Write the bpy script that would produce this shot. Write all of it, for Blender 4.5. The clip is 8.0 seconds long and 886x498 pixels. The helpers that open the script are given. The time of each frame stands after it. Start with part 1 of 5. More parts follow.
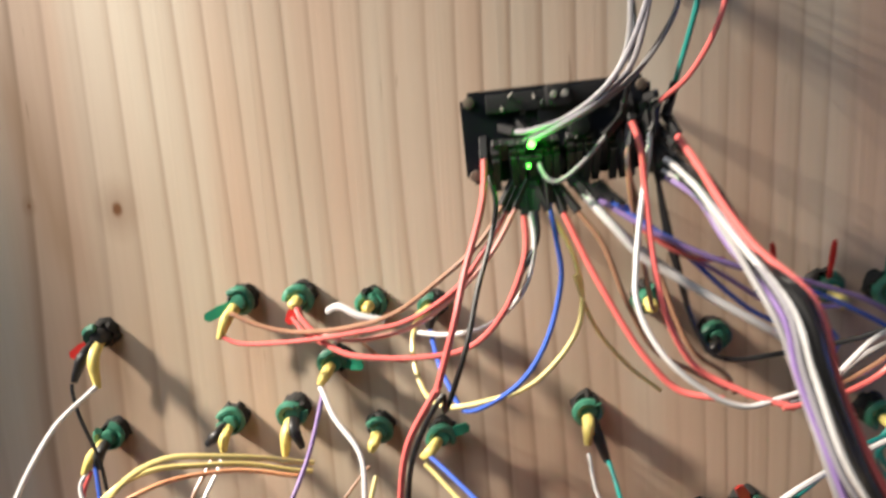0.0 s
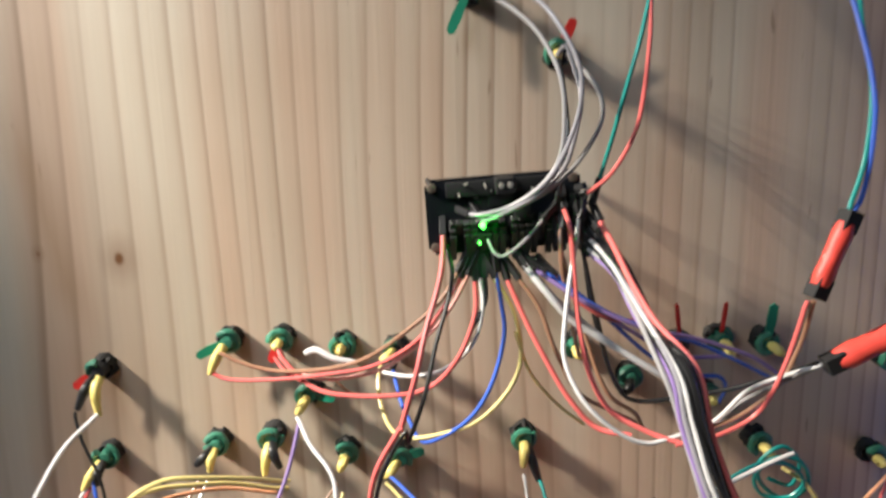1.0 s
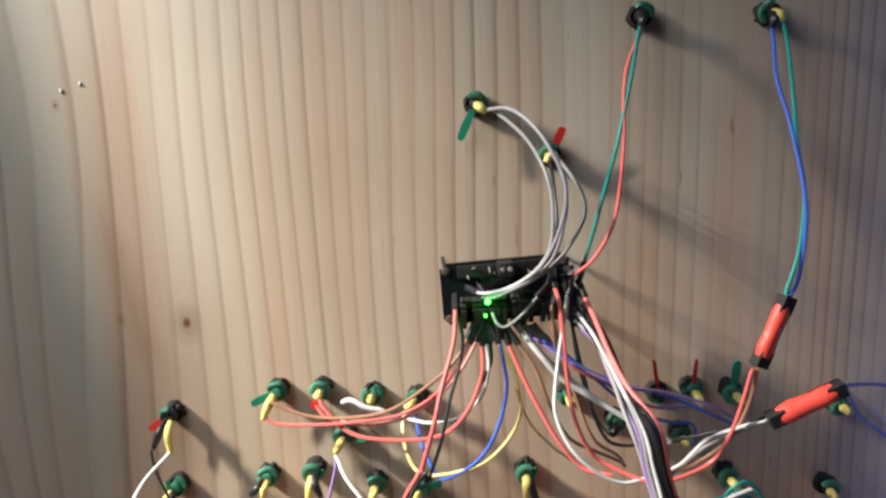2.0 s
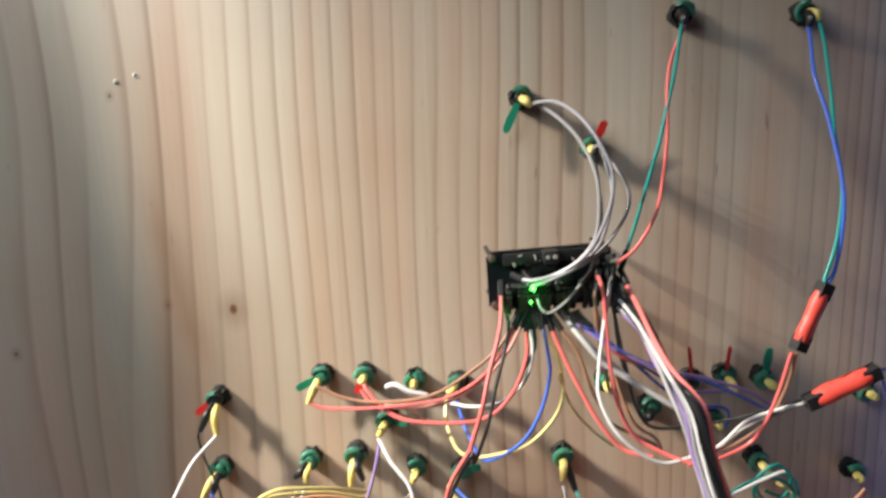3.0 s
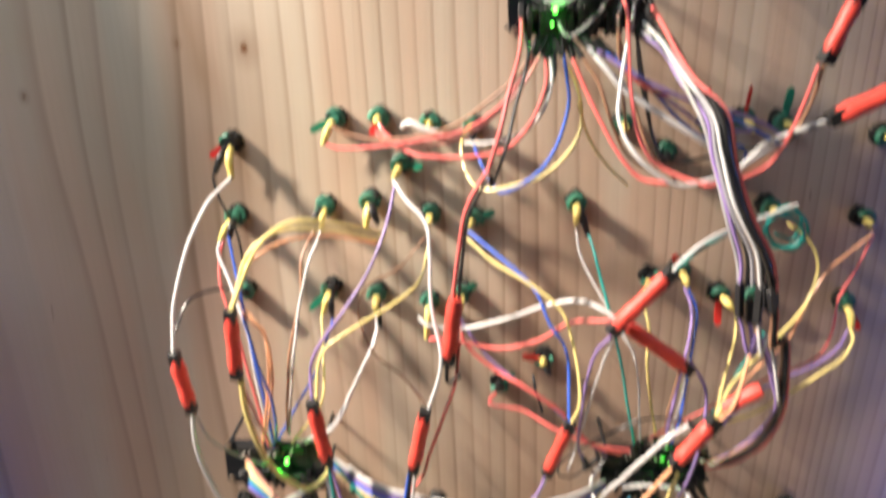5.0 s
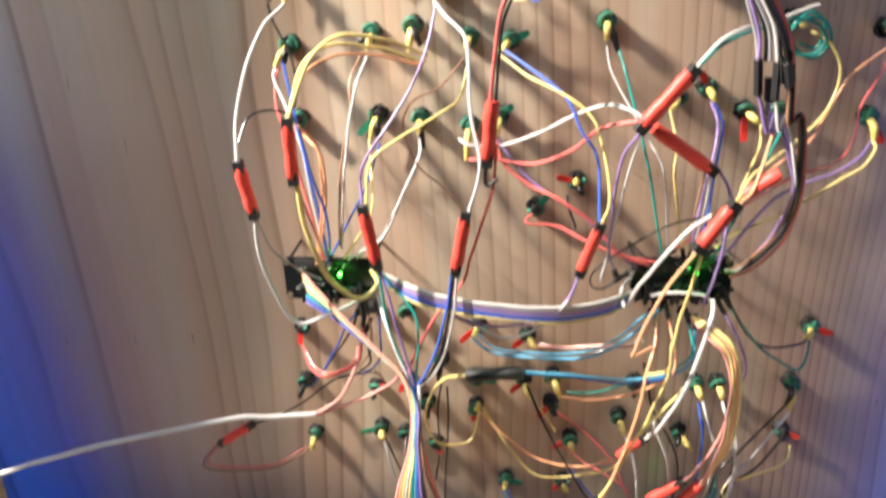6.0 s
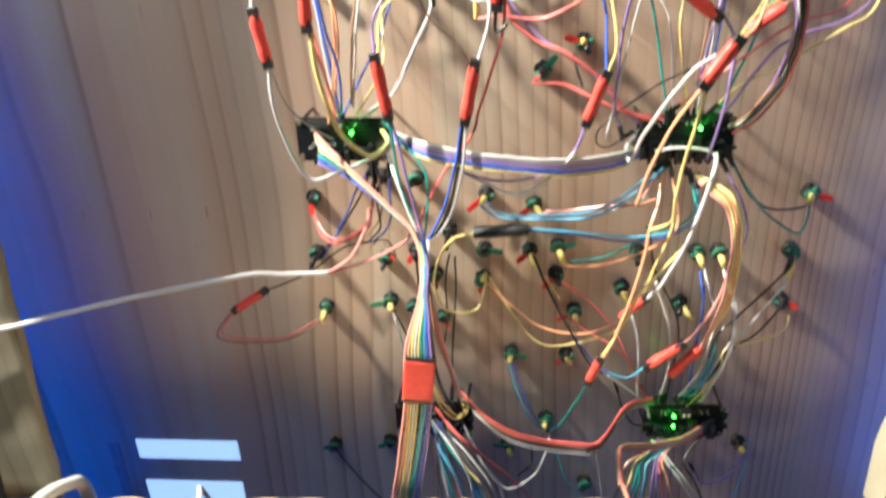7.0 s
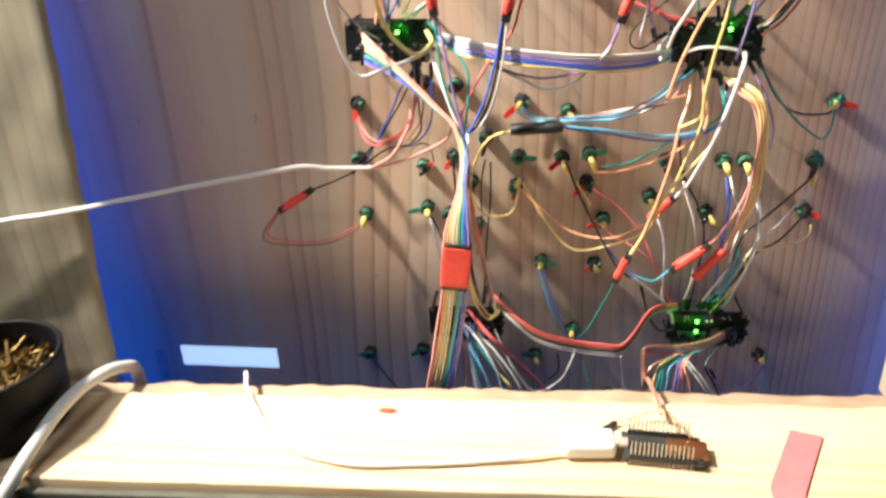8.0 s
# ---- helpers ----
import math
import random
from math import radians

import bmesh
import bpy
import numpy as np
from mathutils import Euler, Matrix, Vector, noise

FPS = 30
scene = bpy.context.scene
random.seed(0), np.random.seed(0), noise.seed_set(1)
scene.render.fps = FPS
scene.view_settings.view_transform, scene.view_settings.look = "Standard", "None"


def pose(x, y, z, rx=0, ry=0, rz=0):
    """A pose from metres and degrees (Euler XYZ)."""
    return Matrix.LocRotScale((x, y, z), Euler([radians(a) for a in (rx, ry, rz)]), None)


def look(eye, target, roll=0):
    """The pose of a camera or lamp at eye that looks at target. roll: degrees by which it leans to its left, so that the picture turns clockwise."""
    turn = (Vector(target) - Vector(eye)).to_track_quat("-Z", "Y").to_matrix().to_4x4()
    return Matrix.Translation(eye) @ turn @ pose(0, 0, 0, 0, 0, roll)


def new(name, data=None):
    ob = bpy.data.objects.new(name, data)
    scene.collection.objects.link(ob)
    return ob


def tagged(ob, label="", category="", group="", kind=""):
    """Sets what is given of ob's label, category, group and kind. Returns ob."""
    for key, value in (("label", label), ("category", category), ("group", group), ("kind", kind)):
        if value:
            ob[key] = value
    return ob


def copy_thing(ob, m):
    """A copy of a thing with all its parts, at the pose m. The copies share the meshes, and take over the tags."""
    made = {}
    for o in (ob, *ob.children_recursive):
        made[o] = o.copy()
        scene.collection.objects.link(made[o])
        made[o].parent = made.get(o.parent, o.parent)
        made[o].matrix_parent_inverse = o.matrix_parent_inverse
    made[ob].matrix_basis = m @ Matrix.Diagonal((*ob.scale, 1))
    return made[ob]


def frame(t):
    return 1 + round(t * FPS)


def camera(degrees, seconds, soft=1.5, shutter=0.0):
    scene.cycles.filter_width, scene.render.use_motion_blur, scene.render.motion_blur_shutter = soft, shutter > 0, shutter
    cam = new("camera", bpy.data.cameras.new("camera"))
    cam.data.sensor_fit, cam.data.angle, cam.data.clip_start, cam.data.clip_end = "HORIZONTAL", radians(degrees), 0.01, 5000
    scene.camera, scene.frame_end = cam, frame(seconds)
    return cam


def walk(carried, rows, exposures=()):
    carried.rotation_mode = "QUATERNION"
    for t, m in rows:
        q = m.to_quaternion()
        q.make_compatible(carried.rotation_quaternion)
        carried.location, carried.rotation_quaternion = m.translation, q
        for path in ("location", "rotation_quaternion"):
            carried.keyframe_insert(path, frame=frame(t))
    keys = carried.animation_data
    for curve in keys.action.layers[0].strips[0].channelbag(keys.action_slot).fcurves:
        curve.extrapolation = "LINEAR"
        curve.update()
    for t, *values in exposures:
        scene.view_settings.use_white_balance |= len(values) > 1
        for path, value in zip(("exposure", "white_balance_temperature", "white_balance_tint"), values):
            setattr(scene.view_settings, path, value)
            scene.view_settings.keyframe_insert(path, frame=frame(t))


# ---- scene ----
cam = camera(62.0, 8.0, soft=2.7, shutter=0.7)
PATH = [
    (0, (0.025, -0.2675, 1.2885), (-0.0111, 0.1239, 1.2147), -3.55),
    (0.5, (0.0301, -0.2865, 1.3124), (0.0042, 0.1044, 1.2316), -3.27),
    (1, (0.0235, -0.3097, 1.323), (0.0156, 0.0823, 1.2437), -1.46),
    (1.5, (0.0291, -0.3432, 1.356), (0.0135, 0.0499, 1.2837), -2.10),
    (1.7, (0.0326, -0.3526, 1.3662), (0.011, 0.039, 1.2877), -2.32),
    (2.8, (0.0113, -0.373, 1.3662), (-0.0043, 0.0196, 1.2913), -1.79),
    (3, (0.0049, -0.3753, 1.3628), (-0.011, 0.017, 1.2859), -1.73),
    (3.5, (0.0002, -0.3779, 1.3549), (-0.025, 0.0123, 1.2707), -1.81),
    (4, (-0.0033, -0.3834, 1.3373), (-0.0222, 0.0054, 1.245), -0.66),
    (4.5, (-0.0003, -0.3802, 1.3177), (-0.0163, 0.0041, 1.2079), -1.09),
    (5, (-0.0058, -0.3913, 1.2908), (-0.0213, -0.0161, 1.1531), -1.27),
    (5.2, (-0.0038, -0.4013, 1.2781), (-0.0257, -0.031, 1.1286), -1.67),
    (6.3, (-0.0036, -0.4678, 1.2088), (-0.0432, -0.1033, 1.0489), -3.24),
    (6.5, (-0.0064, -0.4778, 1.1963), (-0.045, -0.1143, 1.0338), -2.95),
    (7, (-0.007, -0.491, 1.1658), (-0.0472, -0.1316, 0.9949), -3.06),
    (7.5, (-0.0153, -0.5071, 1.1393), (-0.0577, -0.1513, 0.9615), -2.95),
    (8, (-0.0164, -0.5447, 1.1197), (-0.0667, -0.1885, 0.9447), -2.60),
]
walk(cam, [(t, look(eye, target, roll)) for t, eye, target, roll in PATH],
     exposures=((0.0, -0.68, 6350, 10), (0.5, -0.72, 6250, 9), (1.5, -0.82, 6000, 7), (3.0, -0.76, 6050, 7), (3.5, -0.68, 6180, 8), (4.5, -0.52, 6400, 11),
                (5.0, -0.42, 6400, 12), (6.5, -0.07, 6080, 6), (7.0, -0.01, 6000, 4), (8.0, 0.02, 6300, 10)))

# ---- light ----
world = bpy.data.worlds.new("world")
scene.world = world
world.use_nodes = True
world.node_tree.nodes["Background"].inputs["Color"].default_value = (0.62, 0.66, 0.78, 1)
world.node_tree.nodes["Background"].inputs["Strength"].default_value = 0.16


def lamp(name, kind, place, target, watts, colour, size, size_y=None, blend=0.6, cone=60):
    data = bpy.data.lights.new(name, kind)
    data.energy, data.color = watts, colour
    if kind == "AREA":
        data.shape, data.size, data.size_y = "RECTANGLE", size, size_y or size
    else:
        data.shadow_soft_size = size
    if kind == "SPOT":
        data.spot_size, data.spot_blend = radians(cone), blend
    ob = new(name, data)
    ob.matrix_world = look(place, target)
    return ob


# a warm desk lamp, up and to the left, whose light skims the panel past the side of the frame
# (four bulbs in one head, so that every shadow falls apart into thin streaks)
for off in (-0.060, -0.020, 0.020, 0.060):
    lamp("desk_lamp_bulb", "SPOT", (-0.85 + 0.63 * off, -0.24, 1.89 + 0.78 * off), (-0.035, -0.12, 0.975), 82.0, (1.0, 0.868, 0.71), 0.013, blend=1.0, cone=52)
# unseen soft fill, added to lift the shadows and the upper left
lamp("fill_light", "AREA", (-0.34, -0.42, 1.70), (-0.16, 0.0, 1.34), 3.5, (0.86, 0.95, 1.0), 0.34)
# blue strips of LEDs behind the uprights
lamp("led_strip_light_left", "AREA", (-0.425, -0.05, 0.92), (-0.385, 0.0, 0.92), 0.19, (0.004, 0.12, 1.0), 0.02, 0.62)
lamp("led_strip_light_right", "AREA", (0.31, -0.05, 1.05), (0.27, 0.0, 1.05), 0.22, (0.004, 0.13, 1.0), 0.02, 0.80)
# a third strip behind the bottom rail
lamp("led_strip_light_bottom", "AREA", (-0.05, -0.075, 0.665), (-0.05, 0.0, 0.735), 0.042, (0.01, 0.16, 1.0), 0.60, 0.02)


# ---- materials ----
def material(name, colour, rough=0.5, metal=0.0, emit=0.0, coat=0.0, noise_amount=0.12, noise_scale=120.0, bump=0.1, vary=0.0):
    m = bpy.data.materials.new(name)
    m.use_nodes = True
    nt = m.node_tree
    b = nt.nodes["Principled BSDF"]
    b.inputs["Roughness"].default_value, b.inputs["Metallic"].default_value = rough, metal
    b.inputs["Coat Weight"].default_value = coat
    geo = nt.nodes.new("ShaderNodeNewGeometry")
    tex = nt.nodes.new("ShaderNodeTexNoise")
    tex.inputs["Scale"].default_value, tex.inputs["Detail"].default_value = noise_scale, 4
    nt.links.new(geo.outputs["Position"], tex.inputs["Vector"])
    fine = nt.nodes.new("ShaderNodeTexNoise")
    fine.inputs["Scale"].default_value, fine.inputs["Detail"].default_value = noise_scale * 7, 3
    nt.links.new(geo.outputs["Position"], fine.inputs["Vector"])
    mix = nt.nodes.new("ShaderNodeMix")
    mix.data_type = "RGBA"
    lo = tuple(max(0.0, c * (1 - noise_amount * 1.6)) for c in colour)
    hi = tuple(min(1.0, c * (1 + noise_amount * 1.6)) for c in colour)
    mix.inputs["A"].default_value, mix.inputs["B"].default_value = (*lo, 1), (*hi, 1)
    nt.links.new(tex.outputs["Fac"], mix.inputs["Factor"])
    out = mix.outputs["Result"]
    if vary:
        info = nt.nodes.new("ShaderNodeObjectInfo")
        hsv = nt.nodes.new("ShaderNodeHueSaturation")
        mr = nt.nodes.new("ShaderNodeMapRange")
        mr.inputs["To Min"].default_value, mr.inputs["To Max"].default_value = 1 - vary, 1 + vary
        nt.links.new(info.outputs["Random"], mr.inputs["Value"])
        nt.links.new(mr.outputs["Result"], hsv.inputs["Value"])
        nt.links.new(out, hsv.inputs["Color"])
        out = hsv.outputs["Color"]
    nt.links.new(out, b.inputs["Base Color"])
    if bump:
        bp = nt.nodes.new("ShaderNodeBump")
        bp.inputs["Strength"].default_value, bp.inputs["Distance"].default_value = bump, 0.0004
        nt.links.new(fine.outputs["Fac"], bp.inputs["Height"])
        nt.links.new(bp.outputs["Normal"], b.inputs["Normal"])
    if emit:
        b.inputs["Emission Color"].default_value, b.inputs["Emission Strength"].default_value = (*colour, 1), emit
    return m


def wood(name, light, dark, line, axis="Z", ring=9.0, rough=0.5, knots=(), coat=0.0, soil=0.0, tighten=0.0, pores=0.0, bands=None, streaks=()):
    """Sawn pine with the grain along one axis: wide early-wood bands, thin late-wood lines, pores and knots."""
    m = bpy.data.materials.new(name)
    m.use_nodes = True
    nt = m.node_tree
    L, N = nt.links.new, nt.nodes.new
    b = nt.nodes["Principled BSDF"]
    geo = N("ShaderNodeNewGeometry")
    stretch = {"Z": (1, 1, 0.05), "X": (0.05, 1, 1)}[axis]

    def mapped(scale):
        mp = N("ShaderNodeMapping")
        mp.inputs["Scale"].default_value = scale
        L(geo.outputs["Position"], mp.inputs["Vector"])
        return mp.outputs["Vector"]

    def tex(vec, scale, detail=3.0, distort=0.0):
        n = N("ShaderNodeTexNoise")
        n.inputs["Scale"].default_value, n.inputs["Detail"].default_value, n.inputs["Distortion"].default_value = scale, detail, distort
        L(vec, n.inputs["Vector"])
        return n.outputs["Fac"]

    def math_(op, a, c):
        n = N("ShaderNodeMath")
        n.operation = op
        for i, v in enumerate((a, c)):
            if hasattr(v, "links"):
                L(v, n.inputs[i])
            else:
                n.inputs[i].default_value = v
        return n.outputs[0]

    def ramp(fac, stops):
        n = N("ShaderNodeValToRGB")
        while len(n.color_ramp.elements) < len(stops):
            n.color_ramp.elements.new(0.5)
        for e, (p, c) in zip(n.color_ramp.elements, stops):
            e.position, e.color = p, (*c, 1)
        L(fac, n.inputs["Fac"])
        return n.outputs["Color"]

    def blend(kind, fac, a, c):
        n = N("ShaderNodeMix")
        n.data_type, n.blend_type = "RGBA", kind
        for key, v in (("Factor", fac), ("A", a), ("B", c)):
            if hasattr(v, "links"):
                L(v, n.inputs[key])
            else:
                n.inputs[key].default_value = v if key == "Factor" else (*v, 1)
        return n.outputs["Result"]

    sep = N("ShaderNodeSeparateXYZ")
    L(geo.outputs["Position"], sep.inputs["Vector"])
    across = sep.outputs["X"] if axis == "Z" else sep.outputs["Y"]
    wander = tex(mapped(stretch), 7.0, 2.0)
    slow = tex(mapped(stretch), 3.5, 2.0)
    # the slow bends of the grain along its length
    sway = tex(mapped((1, 1, 0.55) if axis == "Z" else (0.55, 1, 1)), 5.0, 1.0)
    # growth rings: a saw-tooth across the grain, its spacing wandering
    spacing = math_("MULTIPLY", across, math_("ADD", math_("MULTIPLY", across, tighten), 1000.0 / ring))
    phase = math_("ADD", spacing, math_("ADD", math_("MULTIPLY", wander, 5.5), math_("ADD", math_("MULTIPLY", slow, 4.0), math_("MULTIPLY", sway, 2.4))))
    saw = math_("FRACT", phase, 0.0)
    edge = ramp(saw, [(0.0, (0.0, 0.0, 0.0)), (0.35, (0.10, 0.10, 0.10)), (0.70, (0.36, 0.36, 0.36)), (0.90, (0.95, 0.95, 0.95)), (0.955, (0.5, 0.5, 0.5)), (1.0, (0, 0, 0))])
    amount = math_("MULTIPLY", ramp(tex(mapped(stretch), 17.0, 1.0), [(0.38, (0.15, 0.15, 0.15)), (0.62, (1.0, 1.0, 1.0))]), edge)
    base = blend("MIX", slow, light, dark)
    tone = ramp(tex(mapped((1, 1, 0.02) if axis == "Z" else (0.02, 1, 1)), 22.0, 1.0), [(0.32, (0.86, 0.84, 0.82)), (0.66, (1.0, 1.0, 1.0))])
    base = blend("MULTIPLY", 1.0, base, tone)
    if bands:
        # pale sapwood beside pinker heartwood, in bands along the grain
        wide = tex(mapped((1, 1, 0.10) if axis == "Z" else (0.10, 1, 1)), 24.0, 2.0)
        base = blend("MIX", ramp(wide, [(0.40, (0, 0, 0)), (0.60, (1, 1, 1))]), base, bands)
    col = blend("MIX", math_("MULTIPLY", amount, 0.86), base, line)
    if pores:
        # short dark resin pores
        fleck = tex(mapped((1, 1, 0.14) if axis == "Z" else (0.14, 1, 1)), 300.0, 1.0)
        patch = tex(mapped((1, 1, 0.4)), 16.0, 1.0)
        col = blend("MIX", math_("MULTIPLY", ramp(math_("ADD", fleck, math_("MULTIPLY", patch, 0.25)), [(0.87, (0, 0, 0)), (0.93, (1, 1, 1))]), pores), col, (0.16, 0.09, 0.05))
    fibre = tex(mapped((1, 1, 0.012) if axis == "Z" else (0.012, 1, 1)), 520.0, 3.0)
    col = blend("MULTIPLY", 0.7, col, ramp(fibre, [(0.30, (0.95, 0.94, 0.93)), (0.62, (1.0, 1.0, 1.0))]))
    blot = tex(mapped((1, 1, 1)), 7.0, 4.0)
    col = blend("MULTIPLY", 1.0, col, ramp(blot, [(0.3, (0.90, 0.87, 0.83)), (0.6, (1.0, 1.0, 1.0))]))
    if soil:
        col = blend("MULTIPLY", soil, col, ramp(tex(mapped((1, 1, 1)), 38.0, 6.0), [(0.42, (0.35, 0.33, 0.28)), (0.62, (1.0, 1.0, 1.0))]))
    for x, z, size in knots:
        v = N("ShaderNodeVectorMath")
        v.operation = "DISTANCE"
        flat = N("ShaderNodeVectorMath")
        flat.operation = "MULTIPLY"
        flat.inputs[1].default_value = (1, 0, 0.72)
        L(geo.outputs["Position"], flat.inputs[0])
        L(flat.outputs["Vector"], v.inputs[0])
        v.inputs[1].default_value = (x, 0, z * 0.72)
        d = math_("ADD", v.outputs["Value"], math_("MULTIPLY", tex(mapped((1, 1, 1)), 220.0), size * 0.5))
        near = ramp(math_("DIVIDE", d, size * 6), [(0.14, (1, 1, 1)), (0.26, (0.35, 0.35, 0.35)), (0.9, (0, 0, 0))])
        col = blend("MIX", near, col, (0.17, 0.075, 0.03))
    for x0, z0, x1, z1, wide in streaks:
        # a resin stain that follows the grain from one place to another
        run = math_("DIVIDE", math_("SUBTRACT", sep.outputs["Z"], z0), z1 - z0)
        mid = math_("ADD", math_("MULTIPLY", run, x1 - x0), x0)
        off = math_("DIVIDE", math_("ABSOLUTE", math_("SUBTRACT", across, math_("ADD", mid, math_("MULTIPLY", wander, 0.004))), 0.0), wide)
        body = ramp(off, [(0.0, (1, 1, 1)), (1.0, (0, 0, 0))])
        ends = ramp(run, [(0.0, (0, 0, 0)), (0.3, (1, 1, 1)), (0.8, (1, 1, 1)), (1.0, (0, 0, 0))])
        col = blend("MIX", math_("MULTIPLY", math_("MULTIPLY", body, ends), 0.5), col, (0.33, 0.20, 0.115))
    L(col, b.inputs["Base Color"])
    b.inputs["Roughness"].default_value, b.inputs["Coat Weight"].default_value, b.inputs["Coat Roughness"].default_value = rough, coat, 0.25
    bp = N("ShaderNodeBump")
    bp.inputs["Strength"].default_value, bp.inputs["Distance"].default_value = 0.14, 0.0006
    L(math_("ADD", fibre, math_("MULTIPLY", amount, 0.6)), bp.inputs["Height"])
    L(bp.outputs["Normal"], b.inputs["Normal"])
    return m


PINE = wood("pine_panel", (0.63, 0.55, 0.445), (0.57, 0.485, 0.38), (0.30, 0.20, 0.135), ring=10.6, rough=0.42, coat=0.15, tighten=85.0, pores=0.5, bands=(0.57, 0.42, 0.315),
            streaks=((-0.1650, 1.3330, -0.1440, 1.2250, 0.011),),
            knots=((-0.123, 1.259, 0.0020), (-0.245, 1.236, 0.0008), (-0.177, 1.372, 0.0006), (-0.158, 1.262, 0.0007)))
ROUGH_WOOD = wood("rough_sawn_upright", (0.40, 0.375, 0.29), (0.35, 0.325, 0.245), (0.26, 0.23, 0.165), ring=16.0, rough=0.8, soil=0.12)
RAIL_WOOD = wood("planed_rail", (0.72, 0.58, 0.38), (0.66, 0.52, 0.33), (0.50, 0.34, 0.18), axis="X", ring=14.0, rough=0.6)
LIP_WOOD = wood("torn_rail_edge", (0.48, 0.35, 0.25), (0.42, 0.30, 0.20), (0.28, 0.18, 0.11), axis="X", ring=9.0, rough=0.8, soil=0.3)
BENCH = material("dark_bench_top", (0.06, 0.062, 0.055), 0.6, noise_scale=14)
DARK_WOOD = wood("weathered_shaded_front_board", (0.115, 0.12, 0.095), (0.09, 0.095, 0.075), (0.05, 0.05, 0.038), axis="X", ring=12.0, rough=0.8, soil=0.4)
WALL = material("painted_wall", (0.62, 0.60, 0.57), 0.9, noise_scale=6)
C = {
    "red": (0.72, 0.15, 0.14), "white": (0.62, 0.61, 0.61), "black": (0.012, 0.012, 0.013), "yellow": (0.75, 0.62, 0.24), "blue": (0.055, 0.125, 0.55),
    "green": (0.02, 0.28, 0.25), "purple": (0.27, 0.18, 0.42), "brown": (0.3, 0.16, 0.1), "grey": (0.33, 0.32, 0.33), "orange": (0.8, 0.40, 0.22),
    "pink": (0.74, 0.34, 0.3), "sky": (0.10, 0.36, 0.56), "silver": (0.29, 0.28, 0.31),
}
WIRE = {k: material(k + "_insulation", v, 0.32, coat=0.2, noise_amount=0.06, bump=0.03, vary=0.08) for k, v in C.items()}
SHRINK = {
    "red": material("red_shrink_tube", (0.75, 0.075, 0.055), 0.45, coat=0.0, noise_amount=0.12, noise_scale=240, bump=0.25, vary=0.08),
    "yellow": material("yellow_shrink_tube", (0.73, 0.60, 0.18), 0.45, noise_amount=0.15, noise_scale=300, bump=0.25, vary=0.1),
    "black": material("black_shrink_tube", (0.013, 0.013, 0.013), 0.4, noise_amount=0.2, bump=0.25),
}
HOUSING = material("black_connector_plastic", (0.016, 0.016, 0.017), 0.5, noise_amount=0.2, bump=0.08)
PIN = material("tinned_pin", (0.72, 0.69, 0.62), 0.3, 0.6, noise_amount=0.1)
RING = material("dull_mounting_ring", (0.30, 0.24, 0.19), 0.45, 0.7, noise_amount=0.3, noise_scale=600)
GOLD = material("brass_screw", (0.22, 0.155, 0.06), 0.38, 1.0, noise_amount=0.15)
PCB = material("black_circuit_board", (0.010, 0.012, 0.016), 0.28, coat=0.3, noise_amount=0.2, bump=0.05)
CHIP = material("chip_plastic", (0.02, 0.02, 0.021), 0.5, noise_amount=0.2)
SILK = material("white_print", (0.22, 0.22, 0.21), 0.6)
LEDG = material("green_led_light", (0.13, 1.0, 0.07), 0.3, emit=14.0, noise_amount=0.0, bump=0)
PUTTY = material("green_hose", (0.034, 0.16, 0.102), 0.42, coat=0.1, noise_amount=0.3, noise_scale=260, bump=0.4, vary=0.25)
FLAG = {"red": material("red_flag_plastic", (0.55, 0.03, 0.025), 0.35, noise_amount=0.1, vary=0.1), "green": material("green_flag_plastic", (0.02, 0.20, 0.12), 0.35, noise_amount=0.1, vary=0.1)}
HOLE_BLACK = material("ragged_hole_black", (0.012, 0.011, 0.010), 0.75, noise_amount=0.4, bump=0.6)
# emission stands in for bright blue reflections on the varnish
BLUE_GLOW = material("blue_glow_patch", (0.46, 0.66, 1.0), 0.6, emit=0.95, noise_amount=0.03, noise_scale=60)
TAPE = material("red_tape", (0.74, 0.17, 0.18), 0.4, noise_amount=0.12, noise_scale=90, bump=0.2)
GREYC = material("pale_grey_cable_sheath", (0.60, 0.62, 0.60), 0.4, noise_amount=0.05, noise_scale=60, bump=0.05)
CUP = material("black_cup_plastic", (0.004, 0.004, 0.006), 0.55, noise_amount=0.2, bump=0.1)
CUP.node_tree.nodes["Principled BSDF"].inputs["Specular IOR Level"].default_value = 0.2
ESP = material("module_board", (0.035, 0.036, 0.032), 0.35, noise_amount=0.3)
WHITE_PLUG = material("white_moulded_plastic", (0.82, 0.82, 0.80), 0.4, noise_amount=0.03, noise_scale=80, bump=0.05)
COPPER = material("copper_antenna", (0.85, 0.42, 0.2), 0.3, 1.0, noise_amount=0.1)
STAIN = material("red_ink_mark", (0.5, 0.08, 0.05), 0.7, noise_amount=0.2)
RESIN = material("hardened_resin", (0.78, 0.72, 0.58), 0.2, coat=0.3, noise_amount=0.1, noise_scale=400)
GREYSTRIP = material("grey_strip_surface", (0.32, 0.33, 0.34), 0.6, noise_amount=0.15)


# ---- mesh helpers ----
def link(name, bm, mat, parent=None, label="", smooth=True, category="", kind="", group=""):
    me = bpy.data.meshes.new(name)
    bm.normal_update()
    if smooth:
        for f in bm.faces:
            f.smooth = True
    bm.to_mesh(me)
    bm.free()
    me.materials.append(mat)
    if smooth:
        me.set_sharp_from_angle(angle=radians(40))
    ob = new(name, me)
    if parent is not None:
        ob.parent = parent
    return tagged(ob, label, category, group, kind)


def part(name, bm, mat, parent, label="", smooth=True):
    return link(name, bm, mat, parent, label, smooth)


